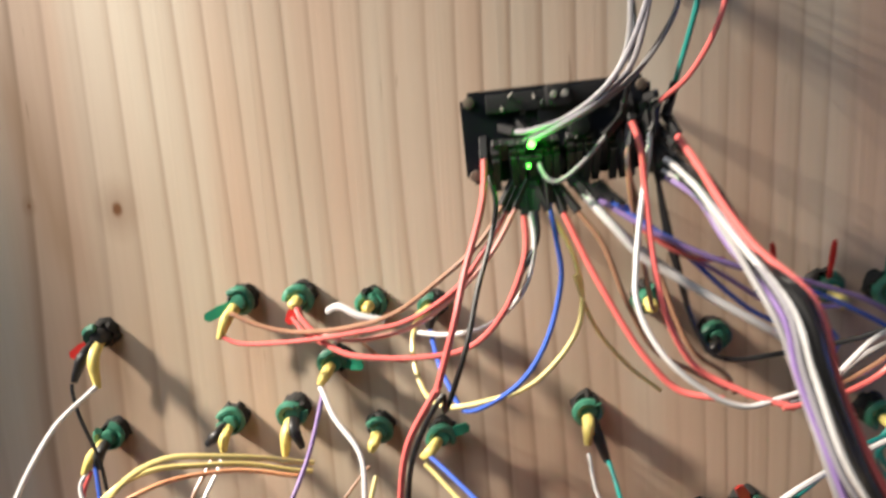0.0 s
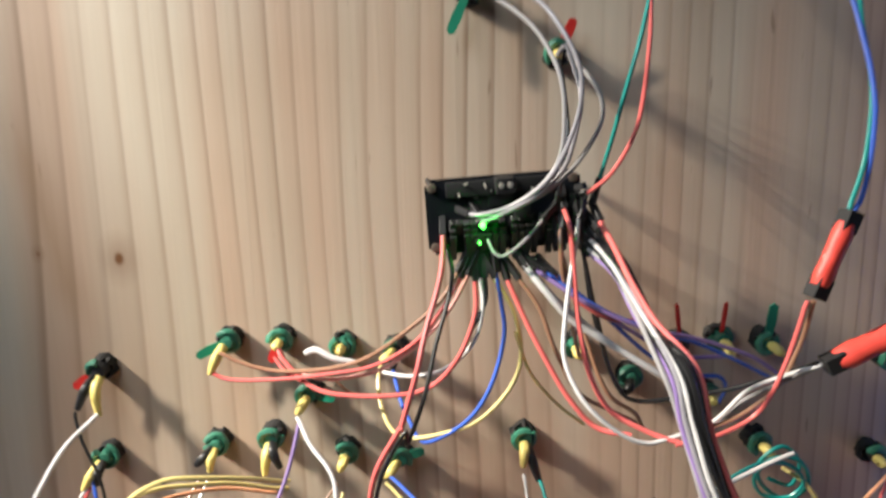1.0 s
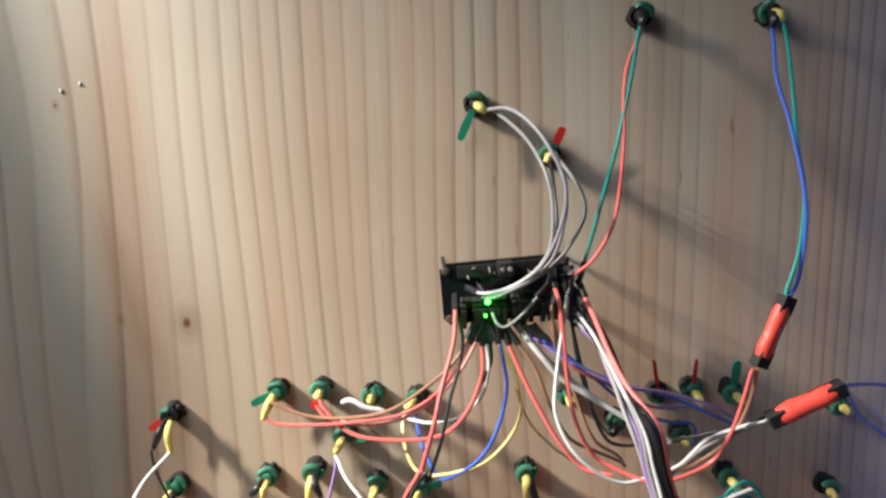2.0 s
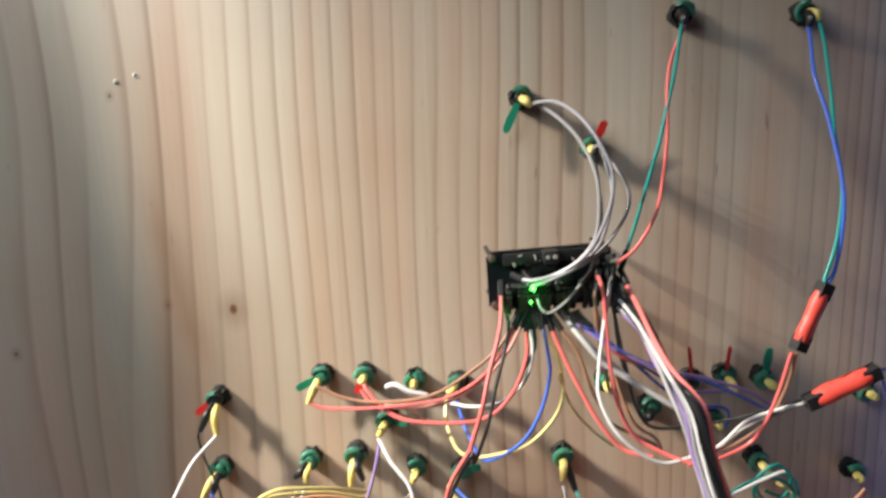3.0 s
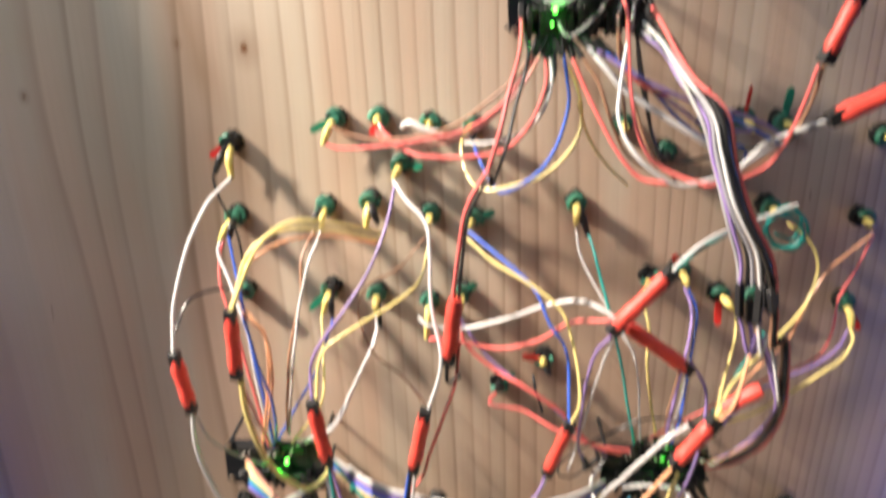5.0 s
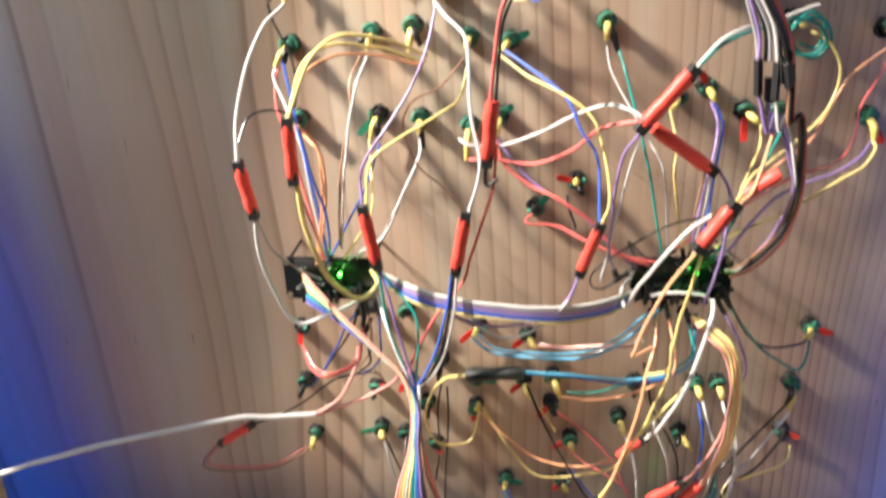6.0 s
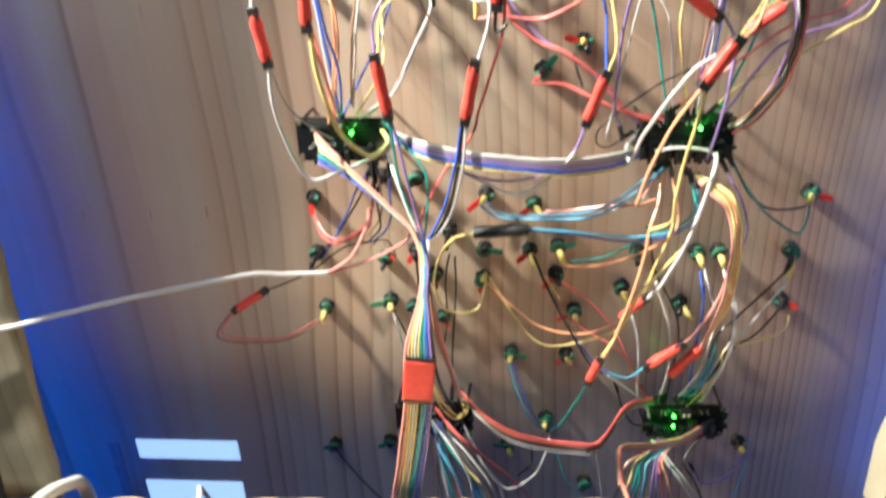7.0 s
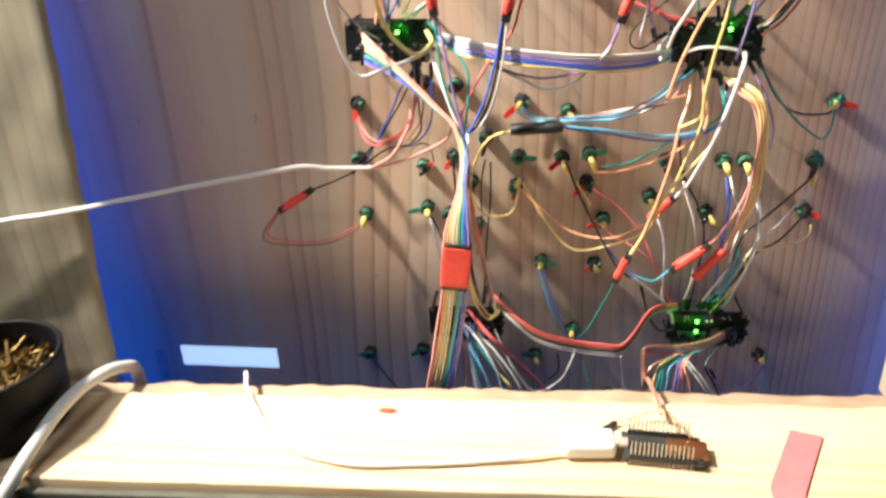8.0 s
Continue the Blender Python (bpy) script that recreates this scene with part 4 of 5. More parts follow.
wire("yellow", 0.87, [(158, 22, 1168), (168, 27, 1161), (173, 30, 1147), (167, 36, 1127), (146, 50, 1113), (119, 76, 1104), (107, 92, 1096)])
wire("green", 0.82, [(135, 66, 1127), (118, 40, 1052), (112, 36, 1039)])
wire("orange", 0.87, [(207, 14, 1159), (190, 24, 1151), (179, 28, 1143), (168, 34, 1125), (156, 46, 1113), (132, 66, 1105), (108, 91, 1096)])
wire("red", 0.71, [(208, 14, 1158), (198, 20, 1140), (189, 26, 1126), (184, 34, 1110), (173, 42, 1099), (148, 52, 1095), (124, 50, 1078), (91, 36, 1045)])
wire("yellow", 0.92, [(204, 15, 1104), (203, 22, 1100), (193, 32, 1093), (176, 40, 1087), (146, 46, 1070), (124, 44, 1059), (114, 36, 1045)])
wire("purple", 0.87, [(203, 15, 1103), (194, 26, 1098), (178, 34, 1091), (157, 42, 1087), (138, 48, 1078), (122, 44, 1050), (115, 36, 1038)])
sleeve("red", 4.4, [(108, 92, 1096), (90, 92, 1069)], 1, 1)
sleeve("red", 3.4, [(128, 88, 1109), (112, 86, 1097)], 0, 0)
wire("orange", 1.02, [(91, 92, 1070), (80, 92, 1053), (70, 88, 1030), (64, 82, 1004), (64, 78, 997), (76, 66, 996)])
wire("yellow", 1.02, [(93, 92, 1068), (90, 88, 1046), (88, 80, 1023), (86, 76, 1001), (86, 70, 983), (75, 60, 973)])
wire("white", 1.17, [(99, 80, 1084), (88, 82, 1077), (76, 78, 1059), (66, 68, 1037), (62, 52, 1016), (61, 40, 1021), (68, 34, 1028)])
wire("black", 0.61, [(100, 78, 1083), (90, 52, 1070), (72, 46, 1058), (56, 42, 1045), (44, 40, 1033), (43, 38, 1023), (50, 36, 1020), (59, 34, 1025)])
wire("red", 1.02, [(8, 12, 1061), (4, 16, 1059), (6, 20, 1058), (23, 26, 1058), (40, 34, 1051), (61, 36, 1042), (85, 34, 1036)])
wire("black", 0.82, [(29, 14, 1074), (30, 20, 1067), (34, 26, 1056)])
wire("white", 0.97, [(137, 16, 922), (142, 26, 909), (143, 36, 894), (141, 42, 875), (136, 40, 857), (125, 38, 836)])
wire("black", 0.82, [(138, 14, 923), (142, 22, 907), (143, 32, 891), (140, 38, 874), (135, 36, 855)])
wire("sky", 0.82, [(129, 40, 873), (123, 44, 855), (117, 40, 838), (113, 34, 826)])
wire("sky", 0.82, [(132, 40, 869), (126, 44, 851), (120, 40, 835), (116, 34, 826)])
wire("white", 0.82, [(126, 40, 865), (118, 46, 853), (112, 42, 839), (110, 34, 827)])
wire("blue", 0.82, [(121, 30, 918), (120, 36, 906), (118, 40, 890), (116, 42, 873)])
wire("white", 0.87, [(-88, 36, 1034), (-61, 56, 1030), (-33, 62, 1026), (-5, 64, 1023), (22, 62, 1021), (50, 52, 1020), (71, 36, 1019)])
wire("grey", 0.87, [(-88, 36, 1033), (-61, 56, 1028), (-33, 62, 1025), (-5, 64, 1021), (22, 62, 1019), (50, 52, 1018), (71, 36, 1018)])
wire("purple", 0.87, [(-88, 36, 1032), (-61, 56, 1026), (-33, 62, 1023), (-5, 64, 1020), (22, 62, 1017), (50, 52, 1016), (71, 36, 1017)])
wire("purple", 0.87, [(-88, 36, 1031), (-61, 56, 1025), (-33, 62, 1022), (-5, 64, 1018), (22, 62, 1016), (50, 52, 1015), (71, 36, 1016)])
wire("blue", 0.87, [(-88, 36, 1030), (-61, 56, 1023), (-33, 62, 1020), (-5, 64, 1017), (22, 62, 1014), (50, 52, 1013), (71, 36, 1015)])
wire("blue", 0.87, [(-89, 36, 1029), (-61, 56, 1022), (-33, 62, 1019), (-5, 64, 1015), (22, 62, 1013), (50, 52, 1012), (71, 36, 1014)])
wire("yellow", 0.87, [(-89, 36, 1028), (-61, 56, 1020), (-33, 62, 1017), (-5, 64, 1014), (22, 62, 1011), (50, 52, 1010), (71, 36, 1013)])
wire("pink", 0.82, [(-137, 38, 1034), (-115, 56, 1019), (-90, 66, 997), (-73, 74, 979), (-67, 84, 961), (-68, 94, 943), (-77, 106, 913), (-80, 106, 874), (-88, 100, 827), (-99, 92, 768), (-105, 86, 733)], "ribbon")
wire("orange", 0.82, [(-137, 38, 1032), (-115, 56, 1017), (-89, 66, 995), (-72, 74, 979), (-67, 84, 961), (-67, 94, 943), (-75, 106, 913), (-78, 106, 874), (-85, 100, 827), (-97, 92, 768), (-103, 86, 733)], "ribbon")
wire("yellow", 0.82, [(-137, 38, 1029), (-114, 56, 1016), (-88, 66, 994), (-72, 74, 978), (-66, 84, 961), (-67, 94, 943), (-73, 106, 913), (-76, 106, 874), (-83, 100, 827), (-94, 92, 767), (-101, 86, 733)], "ribbon")
wire("white", 0.82, [(-137, 38, 1027), (-113, 56, 1014), (-88, 66, 993), (-71, 74, 977), (-66, 84, 961), (-66, 94, 943), (-71, 106, 913), (-74, 106, 873), (-81, 100, 827), (-92, 92, 768), (-99, 86, 732)], "ribbon")
wire("yellow", 0.82, [(-137, 38, 1024), (-112, 56, 1012), (-87, 66, 991), (-71, 74, 977), (-65, 84, 961), (-65, 94, 943), (-69, 106, 912), (-72, 106, 873), (-79, 100, 827), (-90, 92, 767), (-97, 86, 732)], "ribbon")
wire("green", 0.82, [(-137, 38, 1021), (-111, 56, 1010), (-86, 66, 990), (-70, 74, 976), (-65, 84, 961), (-65, 94, 943), (-67, 106, 912), (-69, 106, 873), (-76, 100, 826), (-88, 92, 767), (-95, 86, 733)], "ribbon")
wire("sky", 0.82, [(-137, 38, 1019), (-110, 56, 1009), (-85, 66, 988), (-70, 74, 976), (-64, 84, 961), (-64, 94, 943), (-65, 106, 911), (-67, 106, 872), (-75, 100, 826), (-86, 92, 767), (-92, 86, 732)], "ribbon")
wire("blue", 0.82, [(-137, 38, 1016), (-110, 56, 1007), (-84, 66, 987), (-69, 74, 975), (-64, 84, 961), (-64, 94, 943), (-63, 106, 911), (-65, 106, 872), (-72, 100, 826), (-83, 92, 766), (-90, 86, 732)], "ribbon")
wire("purple", 0.82, [(-137, 38, 1014), (-109, 56, 1005), (-83, 66, 986), (-69, 74, 974), (-63, 84, 961), (-63, 94, 943), (-61, 106, 911), (-63, 106, 872), (-70, 100, 826), (-81, 92, 766), (-88, 86, 732)], "ribbon")
ribbon_sleeve((-70, 106, 891), 19.5, 30, 6.5, -6)
wire("white", 1.73, [(-471, 126, 913), (-427, 123, 920), (-375, 120, 928), (-333, 117, 934), (-306, 106, 936), (-271, 92, 939), (-185, 78, 951), (-161, 72, 949), (-132, 66, 947)], "cable")
wire("pink", 1.12, [(-134, 66, 946), (-117, 60, 955), (-106, 54, 973), (-106, 40, 981)])
wire("pink", 1.12, [(-134, 66, 946), (-111, 58, 950), (-88, 52, 958), (-80, 46, 962), (-75, 40, 971)])
wire("red", 0.87, [(-152, 14, 968), (-145, 24, 954), (-132, 30, 951), (-113, 36, 963), (-106, 40, 972), (-102, 36, 996)])
wire("red", 0.71, [(-151, 14, 965), (-142, 26, 957), (-129, 32, 955), (-111, 38, 968), (-100, 36, 992)])
wire("black", 0.71, [(-155, 14, 932), (-132, 24, 958), (-111, 36, 990), (-105, 36, 1004)])
wire("blue", 0.71, [(-149, 14, 933), (-125, 30, 971), (-114, 38, 993), (-105, 36, 1006)])
wire("brown", 0.71, [(-114, 20, 952), (-101, 30, 971), (-97, 36, 992), (-99, 36, 1006)])
wire("black", 0.71, [(-112, 20, 949), (-102, 28, 962), (-101, 34, 979), (-102, 36, 1004)])
wire("blue", 0.71, [(-111, 22, 948), (-99, 30, 960), (-92, 36, 976), (-91, 36, 1004)])
wire("brown", 0.61, [(-95, 16, 934), (-97, 24, 949), (-105, 22, 950), (-113, 16, 941)])
sleeve("red", 3.4, [(-213, 42, 903), (-185, 42, 921)], 1, 1)
wire("black", 0.71, [(-185, 42, 921), (-164, 42, 929), (-149, 36, 935), (-129, 28, 947), (-111, 22, 949)])
wire("brown", 0.77, [(-213, 42, 903), (-230, 34, 884), (-233, 30, 872), (-213, 26, 866), (-183, 22, 867), (-163, 16, 875), (-156, 12, 881)])
wire("red", 0.61, [(-212, 42, 902), (-227, 34, 885), (-229, 30, 875), (-210, 26, 869), (-183, 22, 870), (-161, 14, 879)])
wire("yellow", 0.92, [(-34, 58, 971), (-50, 50, 963), (-61, 44, 945), (-65, 38, 920), (-58, 34, 900), (-42, 28, 895), (-34, 24, 899), (-30, 14, 912)])
sleeve("black", 4.4, [(-35, 59, 972), (0, 59, 974)], 0, 0)
wire("sky", 0.97, [(0, 58, 974), (30, 56, 970), (63, 54, 966), (88, 52, 968), (105, 46, 974), (108, 36, 993)])
wire("blue", 0.77, [(0, 58, 973), (31, 54, 967), (63, 52, 962), (87, 50, 964), (103, 44, 969)])
wire("sky", 0.97, [(-33, 14, 973), (-21, 24, 968), (2, 36, 971), (38, 44, 975), (59, 46, 986), (76, 44, 1000), (86, 34, 1005)])
wire("sky", 0.77, [(-29, 14, 975), (-17, 22, 969), (4, 34, 973), (38, 42, 978), (59, 44, 989), (81, 34, 1004)])
wire("pink", 0.87, [(11, 14, 966), (28, 30, 975), (53, 40, 982), (70, 44, 986), (84, 34, 1004)])
wire("white", 0.71, [(13, 14, 968), (32, 28, 971), (55, 40, 979), (76, 46, 989)])
wire("green", 0.77, [(104, 34, 996), (105, 46, 981), (95, 48, 971), (79, 44, 962), (64, 36, 949), (49, 26, 937), (31, 16, 930)])
wire("orange", 0.92, [(27, 14, 925), (45, 26, 931), (70, 40, 945), (90, 50, 964), (94, 50, 979), (91, 36, 1001)])
wire("orange", 1.02, [(83, 34, 1004), (82, 48, 990), (76, 58, 975), (73, 62, 958), (67, 64, 930), (58, 66, 901), (49, 68, 880)])
wire("yellow", 1.02, [(99, 60, 964), (85, 60, 944), (72, 62, 929), (58, 66, 900), (47, 68, 880)])
sleeve("red", 3.6, [(49, 68, 884), (40, 66, 860)], 1, 1)
wire("green", 0.71, [(40, 66, 861), (33, 46, 826), (25, 28, 794), (17, 14, 777)])
wire("white", 1.27, [(113, 50, 1019), (110, 62, 1012), (103, 68, 991), (95, 70, 965), (86, 64, 938), (78, 56, 922)])
wire("white", 1.02, [(78, 44, 1019), (91, 46, 1022), (108, 46, 1020), (113, 50, 1017)])
wire("yellow", 0.82, [(89, 60, 995), (89, 60, 976), (81, 58, 947), (76, 54, 925)])
sleeve("red", 3.4, [(79, 55, 923), (63, 50, 904)], 1, 0)
wire("yellow", 0.87, [(104, 34, 1000), (114, 50, 996), (123, 58, 988), (127, 62, 969), (127, 64, 946), (126, 60, 920), (121, 54, 893), (117, 48, 876)])
wire("orange", 0.87, [(104, 34, 1000), (116, 50, 998), (125, 58, 989), (129, 62, 970), (129, 64, 946), (128, 60, 920), (122, 54, 894), (118, 48, 876)])
wire("yellow", 0.87, [(104, 34, 1000), (117, 50, 999), (126, 58, 991), (131, 62, 972), (131, 64, 946), (130, 60, 920), (123, 54, 895), (118, 48, 876)])
wire("pink", 0.87, [(104, 34, 1000), (112, 50, 994), (121, 58, 986), (126, 62, 967), (125, 64, 946), (124, 60, 920), (120, 54, 892), (116, 48, 876)])
wire("orange", 0.87, [(104, 34, 1000), (115, 50, 993), (124, 58, 985), (129, 62, 966), (129, 64, 946), (127, 60, 920), (122, 54, 892), (117, 48, 876)])
sleeve("red", 4.4, [(118, 48, 879), (101, 44, 853)], 0, 0)
sleeve("red", 3.7, [(107, 50, 884), (82, 46, 860)], 1, 1)
wire("pink", 0.92, [(124, 54, 992), (129, 58, 975), (126, 58, 939), (121, 56, 915), (113, 52, 893), (105, 50, 883)])
wire("sky", 0.92, [(82, 46, 861), (71, 42, 849), (58, 40, 851)])
wire("blue", 0.77, [(58, 40, 851), (47, 36, 859), (31, 30, 879)])
wire("purple", 0.82, [(124, 36, 1004), (134, 40, 986), (141, 38, 966), (144, 28, 949)])
wire("black", 0.82, [(126, 36, 1012), (142, 36, 985), (160, 28, 973), (181, 18, 970), (187, 13, 972)])
wire("green", 0.82, [(127, 36, 1008), (146, 36, 981), (165, 28, 963), (179, 24, 954), (186, 18, 961), (188, 13, 973)])
wire("black", 0.77, [(179, 15, 920), (158, 28, 906), (141, 40, 897), (129, 44, 884), (125, 36, 835)])
wire("black", 0.77, [(180, 14, 891), (162, 26, 877), (145, 36, 872), (133, 40, 855), (123, 34, 826)])
wire("white", 0.77, [(182, 15, 914), (160, 28, 892), (143, 38, 880), (131, 40, 857), (121, 34, 827)])
wire("yellow", 0.82, [(188, 10, 882), (184, 18, 878), (175, 24, 875), (153, 34, 874), (137, 40, 871), (135, 42, 854), (125, 38, 834), (117, 32, 815)])
wire("white", 0.97, [(137, 15, 922), (136, 44, 915), (138, 50, 896), (136, 48, 868), (130, 40, 838), (126, 32, 819)])
wire("white", 1.02, [(73, 15, 893), (78, 26, 877), (80, 32, 856), (80, 34, 833), (87, 32, 813)])
wire("white", 1.02, [(84, 50, 931), (95, 46, 898), (100, 42, 863), (97, 34, 828)])
wire("white", 0.77, [(124, 14, 923), (126, 28, 910), (128, 40, 899), (125, 44, 879), (120, 34, 833)])
wire("black", 0.71, [(81, 34, 956), (85, 40, 934), (98, 40, 908), (105, 38, 880), (102, 32, 826)])
wire("yellow", 0.82, [(-28, 14, 917), (-10, 22, 888), (7, 28, 870), (27, 32, 870), (57, 44, 887), (69, 54, 909)])
wire("orange", 0.77, [(-30, 14, 912), (-10, 22, 895), (11, 26, 881), (39, 32, 879), (60, 46, 897)])
wire("black", 0.92, [(4, 14, 934), (16, 26, 909), (31, 34, 881), (43, 38, 860), (54, 40, 850)])
wire("yellow", 0.71, [(6, 14, 924), (15, 20, 915), (23, 24, 903)])
wire("red", 0.77, [(25, 14, 912), (47, 22, 898), (64, 26, 876), (76, 34, 848), (91, 32, 816)])
wire("red", 0.61, [(30, 14, 883), (44, 22, 874), (60, 28, 868), (77, 29, 854)])
wire("sky", 0.82, [(-14, 14, 843), (-8, 22, 822), (2, 24, 797), (13, 14, 777)])
wire("blue", 0.71, [(-11, 14, 843), (-4, 20, 821), (5, 22, 798), (11, 14, 780)])
wire("white", 0.97, [(57, 44, 852), (72, 42, 838), (86, 36, 821), (91, 32, 805)])
wire("black", 0.82, [(66, 34, 832), (70, 34, 817), (79, 34, 801), (90, 32, 799)])
wire("blue", 0.77, [(121, 16, 922), (122, 28, 901), (119, 36, 878), (117, 32, 827)])
wire("sky", 0.87, [(129, 40, 876), (126, 40, 853), (120, 32, 821)])
wire("green", 0.77, [(131, 40, 881), (129, 40, 857), (123, 32, 823)])
wire("black", 0.71, [(-56, 14, 935), (-59, 20, 915), (-59, 22, 888), (-63, 24, 859)])
wire("black", 0.71, [(-52, 14, 933), (-52, 20, 906), (-55, 26, 871), (-57, 34, 830)])
wire("black", 0.82, [(-80, 14, 930), (-79, 22, 907), (-85, 30, 873), (-91, 34, 825)])
wire("white", 0.92, [(-101, 14, 887), (-95, 24, 869), (-89, 29, 852)])
wire("black", 0.71, [(-100, 14, 889), (-92, 24, 877), (-84, 29, 862)])
wire("white", 0.71, [(-84, 14, 889), (-86, 26, 875), (-90, 29, 852)])
wire("red", 0.87, [(-51, 34, 831), (-35, 50, 823), (-14, 54, 809), (10, 56, 803), (35, 56, 800), (50, 54, 799), (60, 50, 809), (72, 44, 826), (94, 32, 824)])
wire("red", 0.87, [(-51, 34, 830), (-35, 50, 822), (-14, 54, 807), (10, 56, 801), (35, 56, 798), (50, 54, 797), (60, 50, 807), (72, 44, 825), (94, 32, 823)])
wire("brown", 0.87, [(-51, 34, 829), (-35, 50, 820), (-14, 54, 805), (11, 56, 799), (35, 56, 796), (50, 54, 795), (60, 50, 806), (72, 44, 823), (95, 32, 822)])
wire("black", 0.87, [(-51, 34, 828), (-35, 50, 819), (-14, 54, 803), (11, 56, 797), (35, 56, 794), (50, 54, 794), (60, 50, 804), (72, 44, 822), (95, 32, 821)])
wire("white", 0.87, [(-51, 34, 827), (-35, 50, 818), (-14, 54, 801), (11, 56, 796), (35, 56, 793), (50, 54, 792), (60, 50, 803), (72, 44, 821), (95, 32, 821)])
wire("grey", 0.87, [(-51, 34, 827), (-35, 50, 816), (-14, 54, 799), (11, 56, 793), (36, 56, 790), (50, 54, 790), (60, 50, 802), (72, 44, 820), (95, 32, 820)])
wire("brown", 0.77, [(132, 34, 802), (112, 46, 799), (89, 52, 798), (71, 56, 800), (65, 60, 795), (66, 70, 773), (62, 100, 802), (64, 126, 806), (65, 150, 809)])
wire("orange", 0.77, [(132, 34, 800), (112, 46, 797), (89, 52, 796), (71, 56, 798), (66, 60, 795), (66, 70, 773), (63, 100, 802), (64, 126, 806), (65, 150, 809)])
wire("grey", 0.77, [(132, 34, 798), (113, 46, 795), (89, 52, 794), (71, 56, 796), (66, 60, 795), (67, 70, 773), (63, 100, 802), (64, 126, 806), (66, 150, 809)])
wire("red", 0.77, [(133, 34, 796), (113, 46, 793), (89, 52, 792), (71, 56, 794), (67, 60, 795), (68, 70, 773), (64, 100, 802), (65, 126, 806), (67, 150, 809)])
wire("brown", 1.02, [(-62, 88, 951), (-61, 84, 916), (-56, 72, 882), (-52, 54, 845), (-50, 36, 820)])
wire("red", 1.02, [(-61, 86, 934), (-57, 78, 899), (-53, 58, 857), (-52, 36, 823)])
wire("white", 0.82, [(-61, 84, 933), (-56, 76, 896), (-51, 54, 850), (-48, 36, 816)])
wire("black", 1.33, [(-64, 74, 968), (-63, 84, 941), (-64, 80, 900), (-62, 58, 848), (-57, 36, 816)])
wire("blue", 1.02, [(-66, 72, 973), (-64, 84, 957), (-65, 92, 937)])
wire("white", 0.92, [(-63, 72, 973), (-63, 84, 957), (-64, 92, 937)])
wire("yellow", 0.87, [(-63, 92, 877), (-59, 74, 848), (-52, 54, 822), (-47, 46, 821), (-51, 36, 826)])
wire("yellow", 0.77, [(-63, 92, 873), (-60, 74, 843), (-53, 54, 819), (-45, 46, 820), (-48, 36, 824)])
wire("white", 0.87, [(-77, 34, 804), (-60, 56, 800), (-45, 62, 773), (-42, 54, 734), (-43, 40, 680)])
wire("sky", 0.87, [(-75, 34, 801), (-65, 55, 788), (-53, 61, 764), (-49, 53, 724), (-51, 40, 670)])
wire("green", 0.87, [(-74, 34, 798), (-57, 54, 788), (-40, 60, 760), (-36, 52, 721), (-37, 40, 667)])
wire("grey", 0.87, [(-73, 34, 805), (-55, 53, 792), (-36, 59, 765), (-32, 51, 726), (-33, 40, 674)])
wire("sky", 0.87, [(-72, 34, 801), (-61, 52, 778), (-49, 58, 747), (-46, 50, 706), (-47, 40, 653)])
wire("white", 0.87, [(-70, 34, 798), (-51, 51, 791), (-28, 57, 758), (-23, 49, 718), (-24, 40, 668)])
wire("green", 0.87, [(-69, 34, 805), (-68, 50, 789), (-59, 56, 750), (-56, 48, 710), (-57, 40, 659)])
wire("blue", 0.87, [(-68, 34, 801), (-63, 49, 800), (-43, 55, 761), (-39, 47, 721), (-40, 40, 673)])
wire("purple", 0.87, [(-66, 34, 798), (-70, 48, 799), (-63, 54, 760), (-60, 46, 720), (-61, 40, 672)])
wire("white", 0.87, [(-65, 34, 805), (-68, 47, 776), (-62, 53, 741), (-59, 45, 700), (-60, 40, 653)])
wire("yellow", 0.87, [(-64, 34, 801), (-50, 46, 770), (-32, 52, 747), (-27, 44, 707), (-27, 40, 661)])
wire("brown", 0.87, [(-62, 34, 798), (-72, 45, 785), (-71, 51, 745), (-68, 43, 704), (-69, 40, 659)])
wire("red", 0.87, [(-61, 34, 805), (-59, 44, 762), (-52, 50, 733), (-48, 42, 691), (-49, 40, 646)])
wire("sky", 0.87, [(-60, 34, 802), (-54, 43, 770), (-35, 49, 738), (-30, 41, 697), (-30, 40, 654)])
wire("grey", 0.87, [(-58, 34, 798), (-71, 42, 777), (-68, 48, 733), (-65, 40, 691), (-66, 40, 649)])
wire("red", 1.07, [(-70, 40, 818), (-52, 56, 806), (-32, 52, 780), (-15, 46, 758), (1, 36, 727), (8, 30, 691)])
wire("red", 0.92, [(-68, 40, 814), (-49, 54, 799), (-28, 50, 773), (-13, 44, 752), (-4, 34, 713)])
wire("white", 1.02, [(-45, 36, 789), (-33, 46, 767), (-16, 46, 745), (5, 36, 751), (15, 26, 768), (18, 12, 773)])
wire("white", 0.82, [(-50, 34, 799), (-36, 48, 775), (-22, 46, 748), (-16, 40, 700)])
wire("white", 0.87, [(93, 32, 787), (106, 44, 775), (118, 50, 762), (133, 46, 733), (140, 36, 684)])
wire("white", 0.87, [(96, 32, 787), (103, 44, 775), (114, 50, 762), (128, 46, 733), (135, 36, 684)])
wire("purple", 0.87, [(100, 32, 787), (96, 44, 775), (94, 50, 761), (95, 46, 732), (100, 36, 682)])
wire("purple", 0.87, [(103, 32, 787), (98, 44, 775), (97, 50, 761), (99, 46, 732), (104, 36, 682)])
wire("green", 0.87, [(106, 32, 787), (86, 44, 775), (81, 50, 761), (78, 46, 731), (82, 36, 681)])
